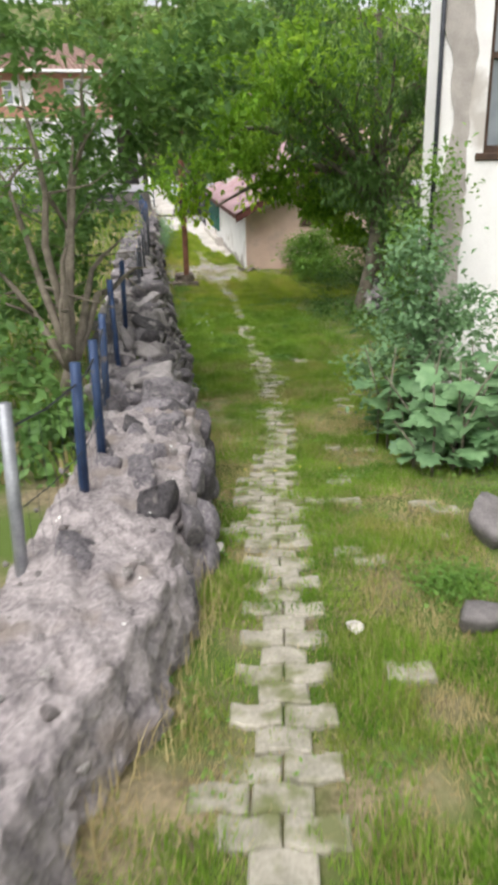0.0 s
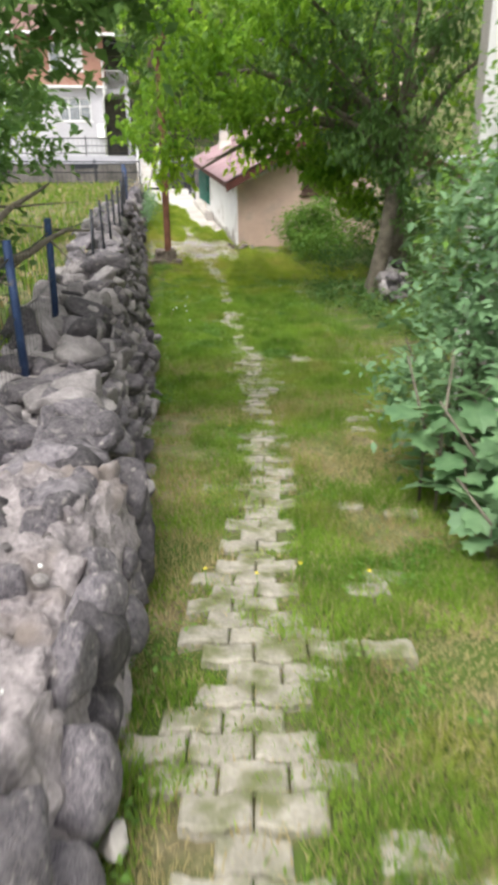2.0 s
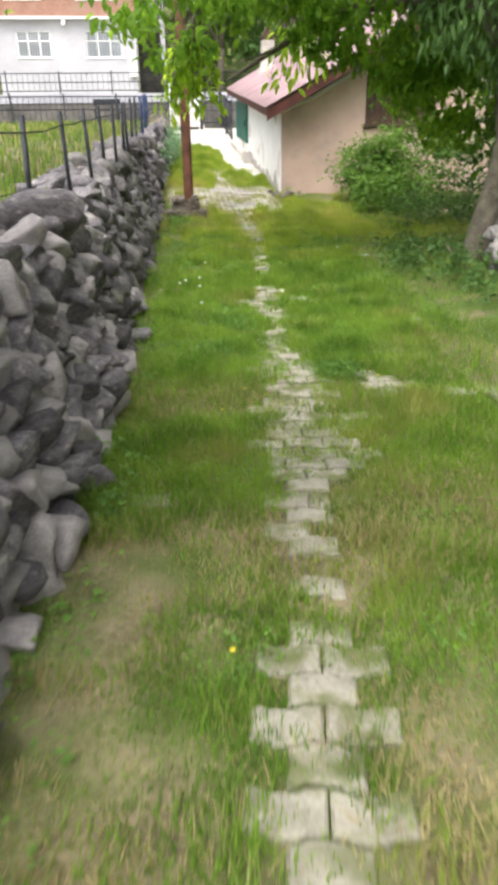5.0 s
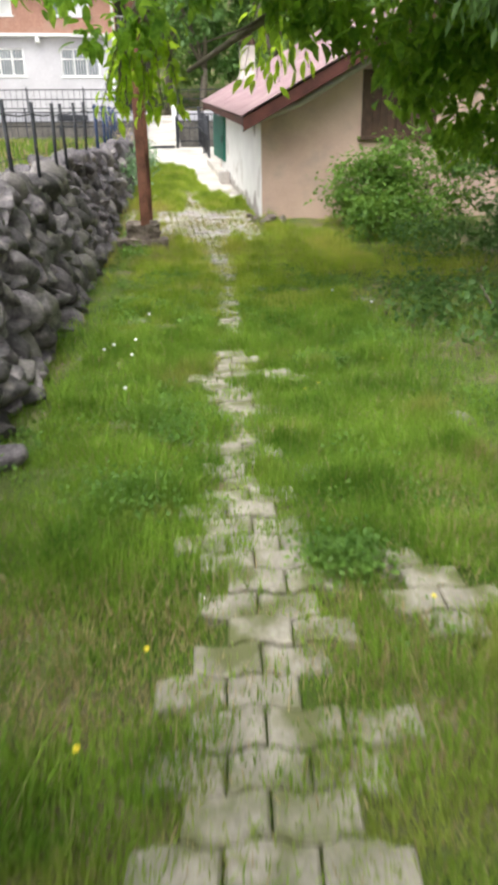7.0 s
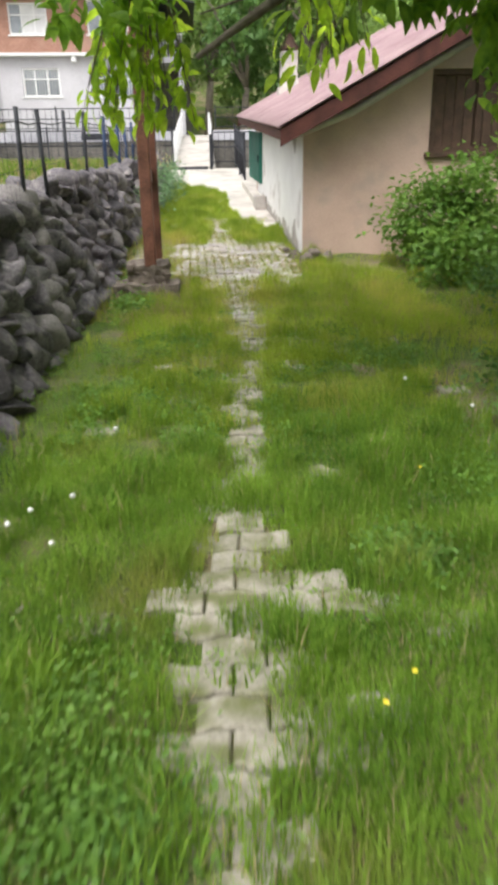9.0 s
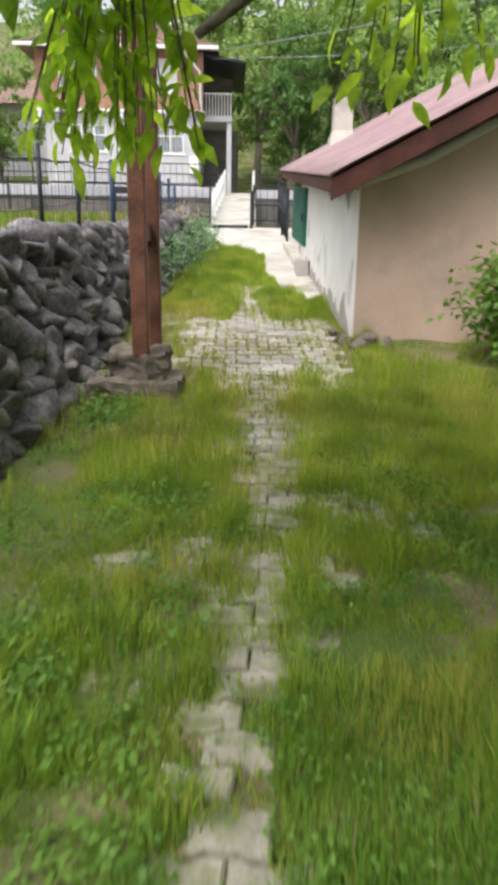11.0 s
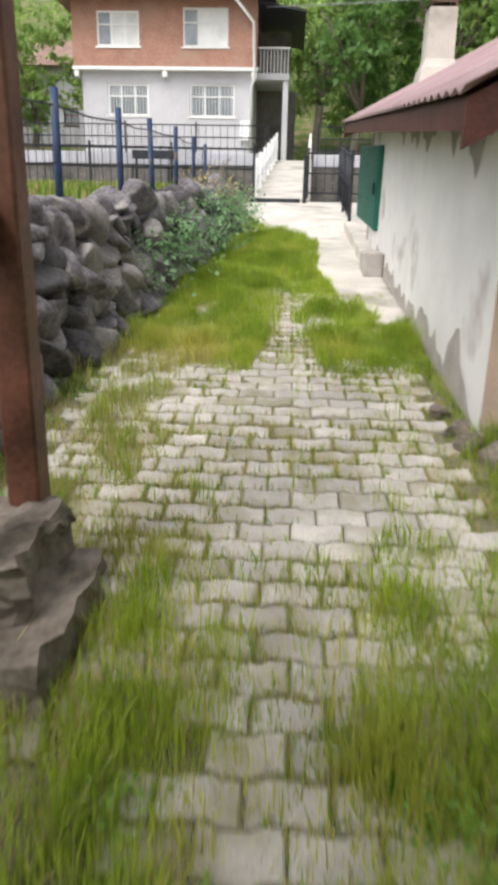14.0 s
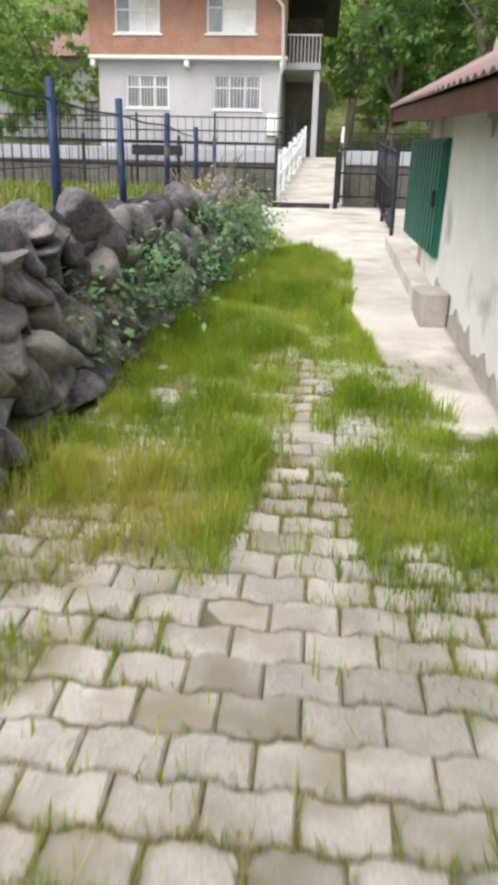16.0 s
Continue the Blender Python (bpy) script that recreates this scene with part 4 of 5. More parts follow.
def build_trees():
    walnut = tree("walnut_tree", "walnut tree with broad leaves drooping over the path", (5.1, 13.3, -.2), 6, .17, (4.9, 13.2, 2.0),
         [(2.0, 14.0, 2.9), (2.1, 14.7, 1.6), (3.2, 12.0, 3.6), (4.2, 15.2, 3.4), (6.2, 12.0, 4.5), (5.0, 13.4, 5.5), (1.2, 13.0, 3.6)],
         [(3.0, 13.2, 3.2, 2.2, 1.4, 1.2, 52), (5.2, 13.2, 4.0, 2.4, 2.0, 1.8, 66), (1.6, 13.4, 2.9, 1.2, 1.2, 1.2, 32), (2.3, 11.7, 3.7, 1.7, 1.5, .7, 64), (1.7, 14.9, 2.3, .8, .35, .5, 17), (3.1, 14.1, 2.55, .9, .3, .35, 22), (4.7, 14.4, 1.9, .9, .6, .8, 40), (3.2, 13.6, 1.95, .5, .4, .3, 14), (3.9, 13.6, 1.75, .4, .4, .35, 14), (4.6, 13.6, 1.95, .5, .5, .6, 30), (5.2, 14.5, 1.5, .8, .8, .9, 40)],
         26, .155, LEAF, 11, .44, .75)
    # low hanging twigs with their full-grown leaves, backlight put into the leaf colour
    rng = np.random.RandomState(77)
    bm, spots = bmesh.new(), []
    for k in range(48):
        if k < 36:
            tip = Vector((rng.uniform(1.2, 2.08), rng.uniform(15.3, 15.8), rng.uniform(1.26, 1.58)))
            root = Vector((1.8, 15.0, 2.4))
        else:
            tip = Vector((rng.uniform(2.7, 3.5), rng.uniform(15.4, 15.8), rng.uniform(1.58, 1.85)))
            root = Vector((2.9, 14.6, 2.5))
        mid = root.lerp(tip, .55) + Vector((0, .05, .14))
        add_tube(bm, [root, mid, tip], [.009, .006, .003], 5)
        for q in np.linspace(.45, 1.0, 6):
            spots.append(mid.lerp(tip, (q - .45) / .55) + Vector(rng.normal(0, .03, 3)))
    tagged(under(walnut, "twigs", from_bm(bm, "twigs", BARK, True)), kind="stuff")
    tagged(under(walnut, "hanging_leaves", leaves_mesh("hanging_leaves", [tuple(p) for p in spots], .17, LEAF_BACKLIT, rng, .95, .36, .25, True)), kind="stuff")
    tree("dark_tree", "dense dark green tree drooping at the path's edge", (4.5, 12.6, -.38), 6, .13, (4.75, 12.5, 1.4),
         [(3.6, 12.2, 2.9), (5.8, 12.2, 3.0), (4.6, 11.6, 3.8), (3.2, 12.3, 2.5)],
         [(4.6, 12.3, 2.9, 1.0, .8, 1.5, 60), (6.0, 12.2, 2.2, 1.5, 1.2, 1.8, 60), (4.4, 12.0, 4.4, 1.9, 1.2, 1.4, 70), (7.6, 13.5, 3.0, 1.6, 1.5, 2.4, 40), (3.4, 12.2, 3.0, .8, .6, .6, 34), (4.1, 12.3, 2.0, .5, .5, .5, 22), (4.9, 12.2, 1.5, .6, .6, .9, 44)],
         30, .11, LEAF_OLD, 12, .3, .95)
    tree("garden_tree", "many-stemmed fruit tree in the garden", (-.50, 5.9, .0), 4, .07, (-.45, 5.9, .35),
         [(-.25, 6.2, 2.2), (-.9, 6.3, 2.0), (-.35, 5.8, 1.5), (-1.2, 6.5, 1.3), (.35, 8.0, 1.0), (.1, 7.6, 1.35), (-.1, 6.3, 2.8), (-.6, 6.0, 2.6)],
         [(-.9, 6.4, 2.3, 1.1, .9, 1.0, 60), (.45, 6.4, 2.55, .5, .6, .45, 40), (.95, 6.6, 2.95, .45, .6, .35, 26), (-.5, 4.6, .15, .3, .6, .3, 26), (.2, 7.0, 2.3, .7, .8, .55, 36), (-1.3, 6.8, 1.1, .8, .8, .8, 50), (-.5, 6.2, 3.2, 1.4, 1.0, .6, 40), (-.7, 7.5, .9, .5, .5, .5, 24), (-1.0, 5.2, .6, .5, .6, .4, 30), (-.3, 8.5, 1.9, .5, .6, .5, 34), (-.5, 7.6, 1.3, .4, .5, .4, 20)],
         24, .1, LEAF_OLD, 13, .5, .3)
    tree("garden_tree", "leafy young tree in the garden", (-2.2, 13.4, .4), 5, .09, (-2.1, 13.4, 1.4),
         [(-1.2, 13.6, 2.6), (-3.0, 13.4, 2.8), (-2.0, 13.0, 3.4)],
         [(-1.3, 13.6, 2.3, .9, .9, .9, 44), (-2.6, 13.5, 2.8, 1.3, 1.0, 1.3, 60)],
         26, .12, LEAF, 14, .4, .6)
    rng = np.random.RandomState(21)
    spots = [(5.2, 50, 1.0), (8.5, 47, 1.1), (12.5, 45, 1.0), (17, 50, 1.2), (3.6, 57, 1.2), (9.5, 58, 1.4), (15, 60, 1.5), (22, 60, 1.4), (-9.5, 49, .8), (-12.5, 46, .8), (-15, 55, 1.1), (-20, 50, 1.0), (-7, 66, 1.2), (0, 66, 1.4), (6, 70, 1.5), (-1, 80, 1.5), (12, 76, 1.6), (-12, 74, 1.4), (20, 80, 1.6)]
    for k, (x, y, s) in enumerate(spots):
        z = float(height(x, y))
        H = 8.5 * s
        ends = [(x + rng.uniform(-2, 2) * s, y + rng.uniform(-2, 2) * s, z + H * rng.uniform(.5, .85)) for _ in range(5)]
        blobs = [(x + rng.uniform(-1.6, 1.6) * s, y + rng.uniform(-1.6, 1.6) * s, z + H * q, 1.9 * s, 1.9 * s, 1.5 * s, 30) for q in (.35, .45, .55, .65, .75, .88)]
        tree("far_tree", "tall light green tree on the far bank", (x, y, z), H, .22 * s, (x + .2, y, z + H * .3), ends, blobs, 21, .34 * s, LEAF_FAR if k % 6 else LEAF_OLD, 40 + k, .5, .6, group="trees behind the river")


def bush(name, label, blobs, per, size, mat, seed, stems, slim=.5, droop=.3):
    rng = np.random.RandomState(seed)
    b = thing(name, label, "bush")
    bm = bmesh.new()
    for x, y, rx, rz in stems:
        z = float(height(x, y)) - .1
        for _ in range(5):
            d = rng.uniform(-rx, rx, 2)
            add_tube(bm, [(x, y, z), (x + d[0] * .4, y + d[1] * .4, z + rz * .55), (x + d[0], y + d[1], z + rz)], [.016, .012, .005], 5)
    tagged(under(b, "stems", from_bm(bm, "stems", BARK, True)), kind="stuff")
    tagged(under(b, "foliage", leaves_mesh("foliage", crown_points(rng, blobs, per), size, mat, rng, droop, slim)), kind="stuff")
    return b


def lobed_leaf(size, rng):
    pts = [(0, 0), (.22, -.05), (.5, .12), (.40, .32), (.62, .52), (.40, .58), (.34, .82), (.16, .78), (0, 1.0)]
    out = pts + [(-x, y) for x, y in pts[-2:0:-1]]
    v = [(x * size, y * size, (.12 * abs(x) - .25 * (y - .4) ** 2) * size) for x, y in out] + [(0, .45 * size, 0)]
    n = len(out)
    return mesh_of("leaf", v, [(k, (k + 1) % n, n) for k in range(n)], FIG)


def build_bushes():
    rng = np.random.RandomState(31)
    bush("mixed_bush", "tall leafy grey-green bush beside the neighbour's house", [(2.45, 5.7, .25, .35, .3, .5, 50), (2.6, 5.9, .9, .35, .3, .55, 50), (2.9, 5.6, .5, .3, .4, .5, 40)], 26, .07, FIG, 32, [(2.5, 5.8, .3, .9), (2.7, 5.9, .3, 1.3)])
    bush("climbing_bush", "light green shrub climbing at the house corner", [(2.72, 6.2, 1.1, .2, .2, .5, 40), (2.95, 6.25, 1.75, .12, .12, .4, 20)], 22, .06, WEED, 33, [(2.8, 6.2, .15, 1.8)])
    bush("gable_bush", "bright green bush under the shed's window", [(4.75, 17.5, .45, .55, .4, .45, 110), (5.5, 17.3, .6, .8, .5, .7, 110), (4.9, 16.6, .1, .7, .5, .35, 60)], 26, .085, WEED, 34, [(4.8, 17.5, .4, .7), (5.5, 17.4, .4, .9)])
    bush("hedge_bush", "dense dark undergrowth along the path's edge", [(5.6, 14.2, .4, .9, 1.2, .9, 90), (5.4, 11.5, .4, .8, 1.0, .9, 70), (4.6, 9.4, .3, .7, 1.0, .8, 60), (6.5, 16.2, .7, .9, 1.0, 1.0, 60)], 26, .08, LEAF_OLD, 35, [(5.6, 14, .5, 1.0), (5.3, 11.5, .5, 1.0), (4.6, 9.4, .4, .9)])
    bush("nettle_patch", "low dark green nettles at the path's edge", [(4.1, 12.6, -.28, .55, 1.3, .16, 60), (4.3, 10.4, -.3, .5, 1.0, .16, 44), (3.3, 7.2, -.3, .4, .8, .14, 26), (5.0, 15.4, -.05, .7, .8, .2, 40)], 26, .065, LEAF_OLD, 38, [(4.3, 12.5, .3, .3)])
    # creeper over the far end of the dry wall
    bush("wall_creeper", "green creeper spilling over the stone wall", [(1.4, 21.6, .75, .3, .5, .26, 34), (1.52, 22.9, .88, .35, .6, .28, 44), (1.55, 24.4, 1.02, .4, .8, .26, 50), (1.35, 26.2, 1.18, .4, .8, .24, 40), (1.3, 20.9, .6, .15, .4, .25, 16)], 24, .055, FIG, 36, [(1.5, 23, .3, .5)])
    bush("dead_twigs", "grey dry bramble on the wall's end", [(1.35, 24.6, 1.28, .35, .9, .14, 30)], 16, .05, DRY, 37, [(1.3, 24, .4, .6), (1.3, 25, .4, .6), (1.3, 26, .4, .5)])
    # fig at the path's edge, with large lobed leaves
    fig = thing("fig_bush", "young fig bush with large lobed leaves", "bush")
    bm = bmesh.new()
    kinds = [lobed_leaf(s, rng) for s in (.15, .18, .21)]
    for _ in range(52):
        x, y = rng.uniform(2.1, 2.9), rng.uniform(4.3, 5.5)
        z0 = float(height(x, y))
        h = rng.uniform(.3, .95)
        e = Vector((x + rng.uniform(-.2, .2), y + rng.uniform(-.25, .2), z0 + h))
        add_tube(bm, [(x, y, z0 - .05), (x, y, z0 + h * .5), e], [.011, .009, .005], 5)
        for k in range(8):
            p = Vector((x, y, z0 + .06)).lerp(e, .05 + .95 * rng.rand())
            ob = under(fig, "leaf", kinds[rng.randint(3)], p)
            ob.rotation_euler = (rng.uniform(-.7, .1), rng.uniform(-.35, .35), rng.uniform(0, 6.28))
    tagged(under(fig, "stems", from_bm(bm, "stems", BARK, True)), kind="stuff")
    # low stone wall on the right
    lw = thing("low_wall", "short stretch of low grey stone wall in undergrowth", "wall", kind="structure")
    kd = [stone_mesh("stone", rng, STONE_PALE if k % 2 else STONE, 2) for k in range(5)]
    for k in range(70):
        y = rng.uniform(11.6, 13.4)
        ob = under(lw, "stone", kd[rng.randint(5)], (4.55 + rng.uniform(-.1, .25) + (y - 12) * .35, y, float(height(4.5, y)) + rng.uniform(0, .42)))
        s = rng.uniform(.14, .26)
        ob.scale, ob.rotation_euler = (s, s * 1.2, s * .8), rng.uniform(-.5, .5, 3)
    for x, y, s in ((1.95, 3.1, .42), (1.30, 1.62, .2), (1.36, 2.25, .2), (1.2, 1.2, .22), (.42, 3.3, .1), (.86, 2.35, .09)):
        r = thing("loose_stone", "pale loose stone in the grass", "stone", "stones by the path", data=stone_mesh("loose_stone", rng, CONCRETE if s < .15 else STONE_PALE, 3), at=(x, y, float(height(x, y)) + s * .2))
        r.scale, r.rotation_euler = (s, s * 1.2, s * .7), rng.uniform(-.3, .3, 3)


# ---- grass ----
def bare_spots(x, y):
    b = np.zeros(np.shape(x))
    for px, py, pr in BARE:
        b = np.maximum(b, np.clip(1.6 - np.hypot(x - px, (y - py) * .8) / pr, 0, 1))
    return b


DRY_SPOTS = [(1.75, 3.7, .42), (1.95, 6.2, .42), (1.8, 5.1, .25), (.05, 1.75, .2), (1.04, 1.8, .13), (.86, 1.4, .12), (1.25, 2.3, .13), (.75, 5.0, .25), (.95, 7.3, .3), (.62, 3.2, .16)]


def dryness(x, y):
    """Straw and bare earth, 0 to 1, mostly on the first stretch."""
    d = np.clip((value_noise(x, y, .8, 6) - .55) * 4, 0, 1) * np.interp(y, [0, 8, 11], [.8, .7, .1])
    for px, py, pr in DRY_SPOTS:
        d = np.maximum(d, np.clip(1.5 - np.hypot(x - px, y - py) / pr + .8 * (value_noise(x, y, .15, 28) - .5), 0, 1))
    return d


def cover(x, y):
    """How thickly grass grows at a place, 0 to 1."""
    d = np.abs(x - path_mid(y))
    n = .45 * value_noise(x, y, .13, 1) + .35 * value_noise(x, y, .32, 2) + .2 * value_noise(x, y, .9, 26)
    c = np.clip((d - path_half(y)) / .11 + (n - .5) * 3.4, 0, 1)
    c = np.maximum(c, np.clip((value_noise(x, y, .27, 25) - .64) * 8, 0, .9) * (y < 15.5) * np.interp(y, [3, 6], [.3, 1]))
    c = c * (1 - .75 * dryness(x, y)) * (1 - .85 * bare_spots(x, y))
    off = (d > path_half(y) + .06) & (bare_spots(x, y) < .3)
    c = np.maximum(c, np.where(off, .30, np.interp(y, [0, 5, 7, 15, 16], [.14, .16, .34, .26, .16]) * (n > .42)))
    c = np.where(off & (y > 9), np.maximum(c, .30 + .7 * np.clip((n - .36) * 4, 0, 1)), c)
    c = np.where(off & (y > 13) & (y < 17), np.clip((n - .34) * 6, .26, 1), c)
    # the bare paved court and the concrete strip by the shed
    court = np.clip(1 - np.maximum(np.maximum(1.75 - x, x - 3.2), 0) / .25 + (n - .5), 0, 1) * np.clip((y - 16.6) / .7, 0, 1) * np.clip((19.2 + 1.0 * np.clip(1.2 - np.abs(x - 2.42) / .18, 0, 1) + .5 * (n - .5) - y) / .35, 0, 1)
    c = c * (1 - court) + court * .035 * (value_noise(x, y, .22, 8) > .45)
    tongue = (y > 19.9) & (y < 26) & (x > np.interp(y, [20, 23, 26], [1.4, 1.5, 1.6])) & (x < np.interp(y, [19, 20.3, 20.7, 22.2, 24.3, 26], [3.15, 3.15, 2.9, 2.72, 2.78, 1.75]))
    mid = np.clip(np.abs(x - 2.42) / .14 - np.where(y < 21.2, 0.1, -1), 0, 1)
    c = np.where(y > 20.1, np.where(tongue, (.45 + .55 * np.clip((n - .36) * 5, 0, 1)) * mid, 0), c)
    c = np.where((x > 3.3) & (y > 18.17), 0, c)
    c = np.where((x < 1.6 + .4 * n) & (y > 15.6) & (y < 19.3), .85, c)
    return np.where(x < wall_face(y) - .08, 0, c)


def build_grass():
    rng = np.random.RandomState(51)
    n = 2500000
    y = np.where(rng.rand(n) < .72, rng.uniform(.4, 17.6, n), rng.uniform(17.0, 26.3, n))
    x = np.where(rng.rand(n) < .6, path_mid(y) + rng.uniform(-1.0, 1.1, n), rng.uniform(-.4, 5.4, n))
    some = rng.rand(n) < np.interp(y, [0, 16, 18.8, 19.3, 23, 26], [.46, .46, .42, .62, .6, .45]) * np.where(x < 3.5, 1, np.where((y > 14) & (x < 4.8), .8, .4))
    x, y = x[some], y[some]
    keep = rng.rand(len(x)) < cover(x, y)
    x, y = x[keep], y[keep]
    z = height(x, y) - .02
    clump = value_noise(x, y, .16, 9)
    tall = .022 + .05 * value_noise(x, y, .6, 7) * cover(x, y) + .085 * clump ** 2
    tall *= np.interp(y, [0, 5, 9, 13, 16, 19.6, 22], [.62, .66, .85, 1.15, 1.3, 1.35, 1.4])
    h = tall * rng.uniform(.4, 1.3, len(x))
    pd = dryness(x, y) * .8 + np.interp(y, [0, 8, 10, 13], [.24, .16, .06, .07])
    pd = np.where((y > 15.5) & (y < 19.3) & (x < 2.0), .55, pd)
    pd = np.where((y > 15.2) & (y < 17.6) & (x > 2.8), .22, pd)
    isdry = rng.rand(len(x)) < pd
    # blades past y 13.3 take the yellower colour with sunlight painted in
    young = ~isdry & (y + rng.normal(0, .5, len(y)) > 13.3)
    green = ~isdry & ~young
    lawn_me = blades_mesh("grass", x[green], y[green], z[green], h[green], rng, GRASS, .0026, .5)
    tagged(new("grass_young", blades_mesh("grass_young", x[young], y[young], z[young], h[young], rng, GRASS_LIT, .0025, .34)), "yellow-green grass near the shed, sunlight put into its colour", "grass", kind="stuff")
    tagged(new("grass_green", lawn_me), "lush green grass blades over the path", "grass", kind="stuff")
    tagged(new("grass_dry", blades_mesh("grass_dry", x[isdry], y[isdry], z[isdry], h[isdry] * .9, rng, DRY, .0022, .6)), "straw-coloured dry grass among the green", "grass", kind="stuff")
    # thin blades standing in the paving joints
    m = 90000
    jx, jy = rng.uniform(1.5, 3.3, m), rng.uniform(15.8, 21.2, m)
    row = np.round((jy - .3) / .122)
    off = .095 * (row % 2)
    snap = rng.rand(m) < .6
    jy = np.where(snap, .3 + (np.floor((jy - .3) / .122) + .5) * .122 + rng.normal(0, .006, m), jy)
    jx = np.where(snap, jx, (np.floor((jx - off) / .19) + .5) * .19 + off + rng.normal(0, .004, m))
    k = rng.rand(m) < np.clip((value_noise(jx, jy, .3, 15) - .25) * 2, 0, 1)
    jx, jy = jx[k], jy[k]
    half_ = rng.rand(len(jx)) < .42
    for sel, mat, nm, lb in ((half_, GRASS, "joint_grass", "green grass blades in the paving joints"), (~half_, DRY, "joint_straw", "dry straw in the paving joints")):
        tagged(new(nm, blades_mesh(nm, jx[sel], jy[sel], height(jx[sel], jy[sel]) - .01, rng.uniform(.018, .06, sel.sum()), rng, mat, .0022, .6)), lb, "grass", kind="stuff")
    # darker tussocks
    for tx, ty, tr in ((2.2, 9.4, .13), (1.75, 10.7, .2), (1.5, 10.0, .2), (1.55, 11.0, .2), (3.2, 12.3, .3), (1.6, 13.6, .3), (3.3, 14.2, .3), (2.7, 11.7, .15), (1.45, 2.6, .2)):
        q = 500
        ax, ay = rng.normal(tx, tr * .5, q), rng.normal(ty, tr * .5, q)
        me = blades_mesh("grass_tussock", ax, ay, height(ax, ay) - .02, rng.uniform(.03, .10, q), rng, WEED, .0026, .6)
        tuss = tagged(new("grass_tussock", me), "lush dark green tussock with clover leaves", "grass", "tussocks", "stuff")
        q = 900
        ax, ay = rng.normal(tx, tr * .55, q), rng.normal(ty, tr * .55, q)
        c = np.stack([ax, ay, height(ax, ay) + rng.uniform(0, .055, q)], 1)
        tagged(under(tuss, "clover", leaves_mesh("clover", c, .02, WEED, rng, -.2, .8)), kind="stuff")
    # tall straw at the foot of the mortared wall
    q = 700
    ay = rng.uniform(1.35, 3.0, q)
    ax = wall_face(ay) + np.abs(rng.normal(.06, .09, q))
    tagged(new("wall_straw", blades_mesh("wall_straw", ax, ay, height(ax, ay) - .02, rng.uniform(.04, .16, q), rng, DRY, .0015, .7)), "tall straw at the foot of the wall", "grass", kind="stuff")
    # taller growth where the lawn meets the paved court
    q = 60000
    ax, ay = rng.uniform(1.5, 4.2, q), rng.uniform(14.9, 17.4, q)
    mid = np.clip((np.abs(ax - 2.43) - .05) / .2, .08, 1) * np.clip((np.interp(ax, [3.0, 3.3], [17.0, 17.5]) + .5 * (value_noise(ax, ay, .4, 19) - .5) - ay) / .5, 0, 1)
    k = rng.rand(q) < mid * (.35 + .65 * value_noise(ax, ay, .25, 20))
    ax, ay = ax[k], ay[k]
    straw = rng.rand(len(ax)) < .12
    for sel, mat, nm, lb in ((~straw, GRASS_LIT, "court_grass", "tall yellow-green grass at the court's edge"), (straw, DRY, "court_straw", "dry stalks at the court's edge")):
        tagged(new(nm, blades_mesh(nm, ax[sel], ay[sel], height(ax[sel], ay[sel]) - .02, rng.uniform(.04, .13, sel.sum()), rng, mat, .0021, .25)), lb, "grass", kind="stuff")
    # matted straw and weeds beside the footing
    c = np.stack([rng.uniform(1.3, 1.62, 260), rng.uniform(15.7, 17.3, 260), np.zeros(260)], 1)
    c[:, 2] = height(c[:, 0], c[:, 1]) + rng.uniform(.0, .07, 260)
    c = np.repeat(c, 6, 0) + rng.normal(0, .03, (len(c) * 6, 3))
    tagged(new("footing_weeds", leaves_mesh("footing_weeds", c, .05, WEED, rng, .1, .5)), "tangled weeds beside the post footing", "weeds", kind="stuff")
    # garden grass beyond the wall
    m = 20000
    gx, gy = rng.uniform(-7, 1.1, m), rng.uniform(4, 28.5, m)
    k = gx < wall_face(gy) - .55
    gx, gy = gx[k], gy[k]
    pale = rng.rand(len(gx)) < .3
    for sel, mat, nm, lb in ((~pale, GRASS, "garden_grass", "rough green garden grass"), (pale, DRY, "garden_straw", "pale dry garden grass")):
        tagged(new(nm, blades_mesh(nm, gx[sel], gy[sel], height(gx[sel], gy[sel]) - .03, rng.uniform(.06, .2, sel.sum()), rng, mat, .012)), lb, "grass", kind="stuff")
    # broad-leaved weeds
    m = 18000
    wx, wy = rng.uniform(0, 4.4, m), rng.uniform(.8, 26, m)
    k = (value_noise(wx, wy, .34, 12) > .60) & (rng.rand(m) < cover(wx, wy) * 1.2) & ((wy < 15.8) | (wy > 20.3)) & (wy > .8)
    wx, wy = wx[k], wy[k]
    c = np.stack([wx, wy, height(wx, wy) + rng.uniform(.0, .05, len(wx))], 1)
    c = np.repeat(c, 6, 0) + rng.normal(0, .025, (len(c) * 6, 3)) * [1, 1, .5]
    tagged(new("weeds", leaves_mesh("weeds", c, .019, WEED, rng, -.3, .6)), "small broad-leaved weeds in the grass", "weeds", kind="stuff")
    # clover between the last blocks before the court
    m = 7000
    wx, wy = rng.uniform(1.3, 3.6, m), rng.uniform(12.8, 16.4, m)
    k = (value_noise(wx, wy, .22, 33) > .52) & (np.abs(wx - path_mid(wy)) > .1) & (rng.rand(m) < cover(wx, wy) + .15)
    wx, wy = wx[k], wy[k]
    c = np.stack([wx, wy, height(wx, wy) + rng.uniform(.0, .045, len(wx))], 1)
    c = np.repeat(c, 5, 0) + rng.normal(0, .02, (len(c) * 5, 3)) * [1, 1, .6]
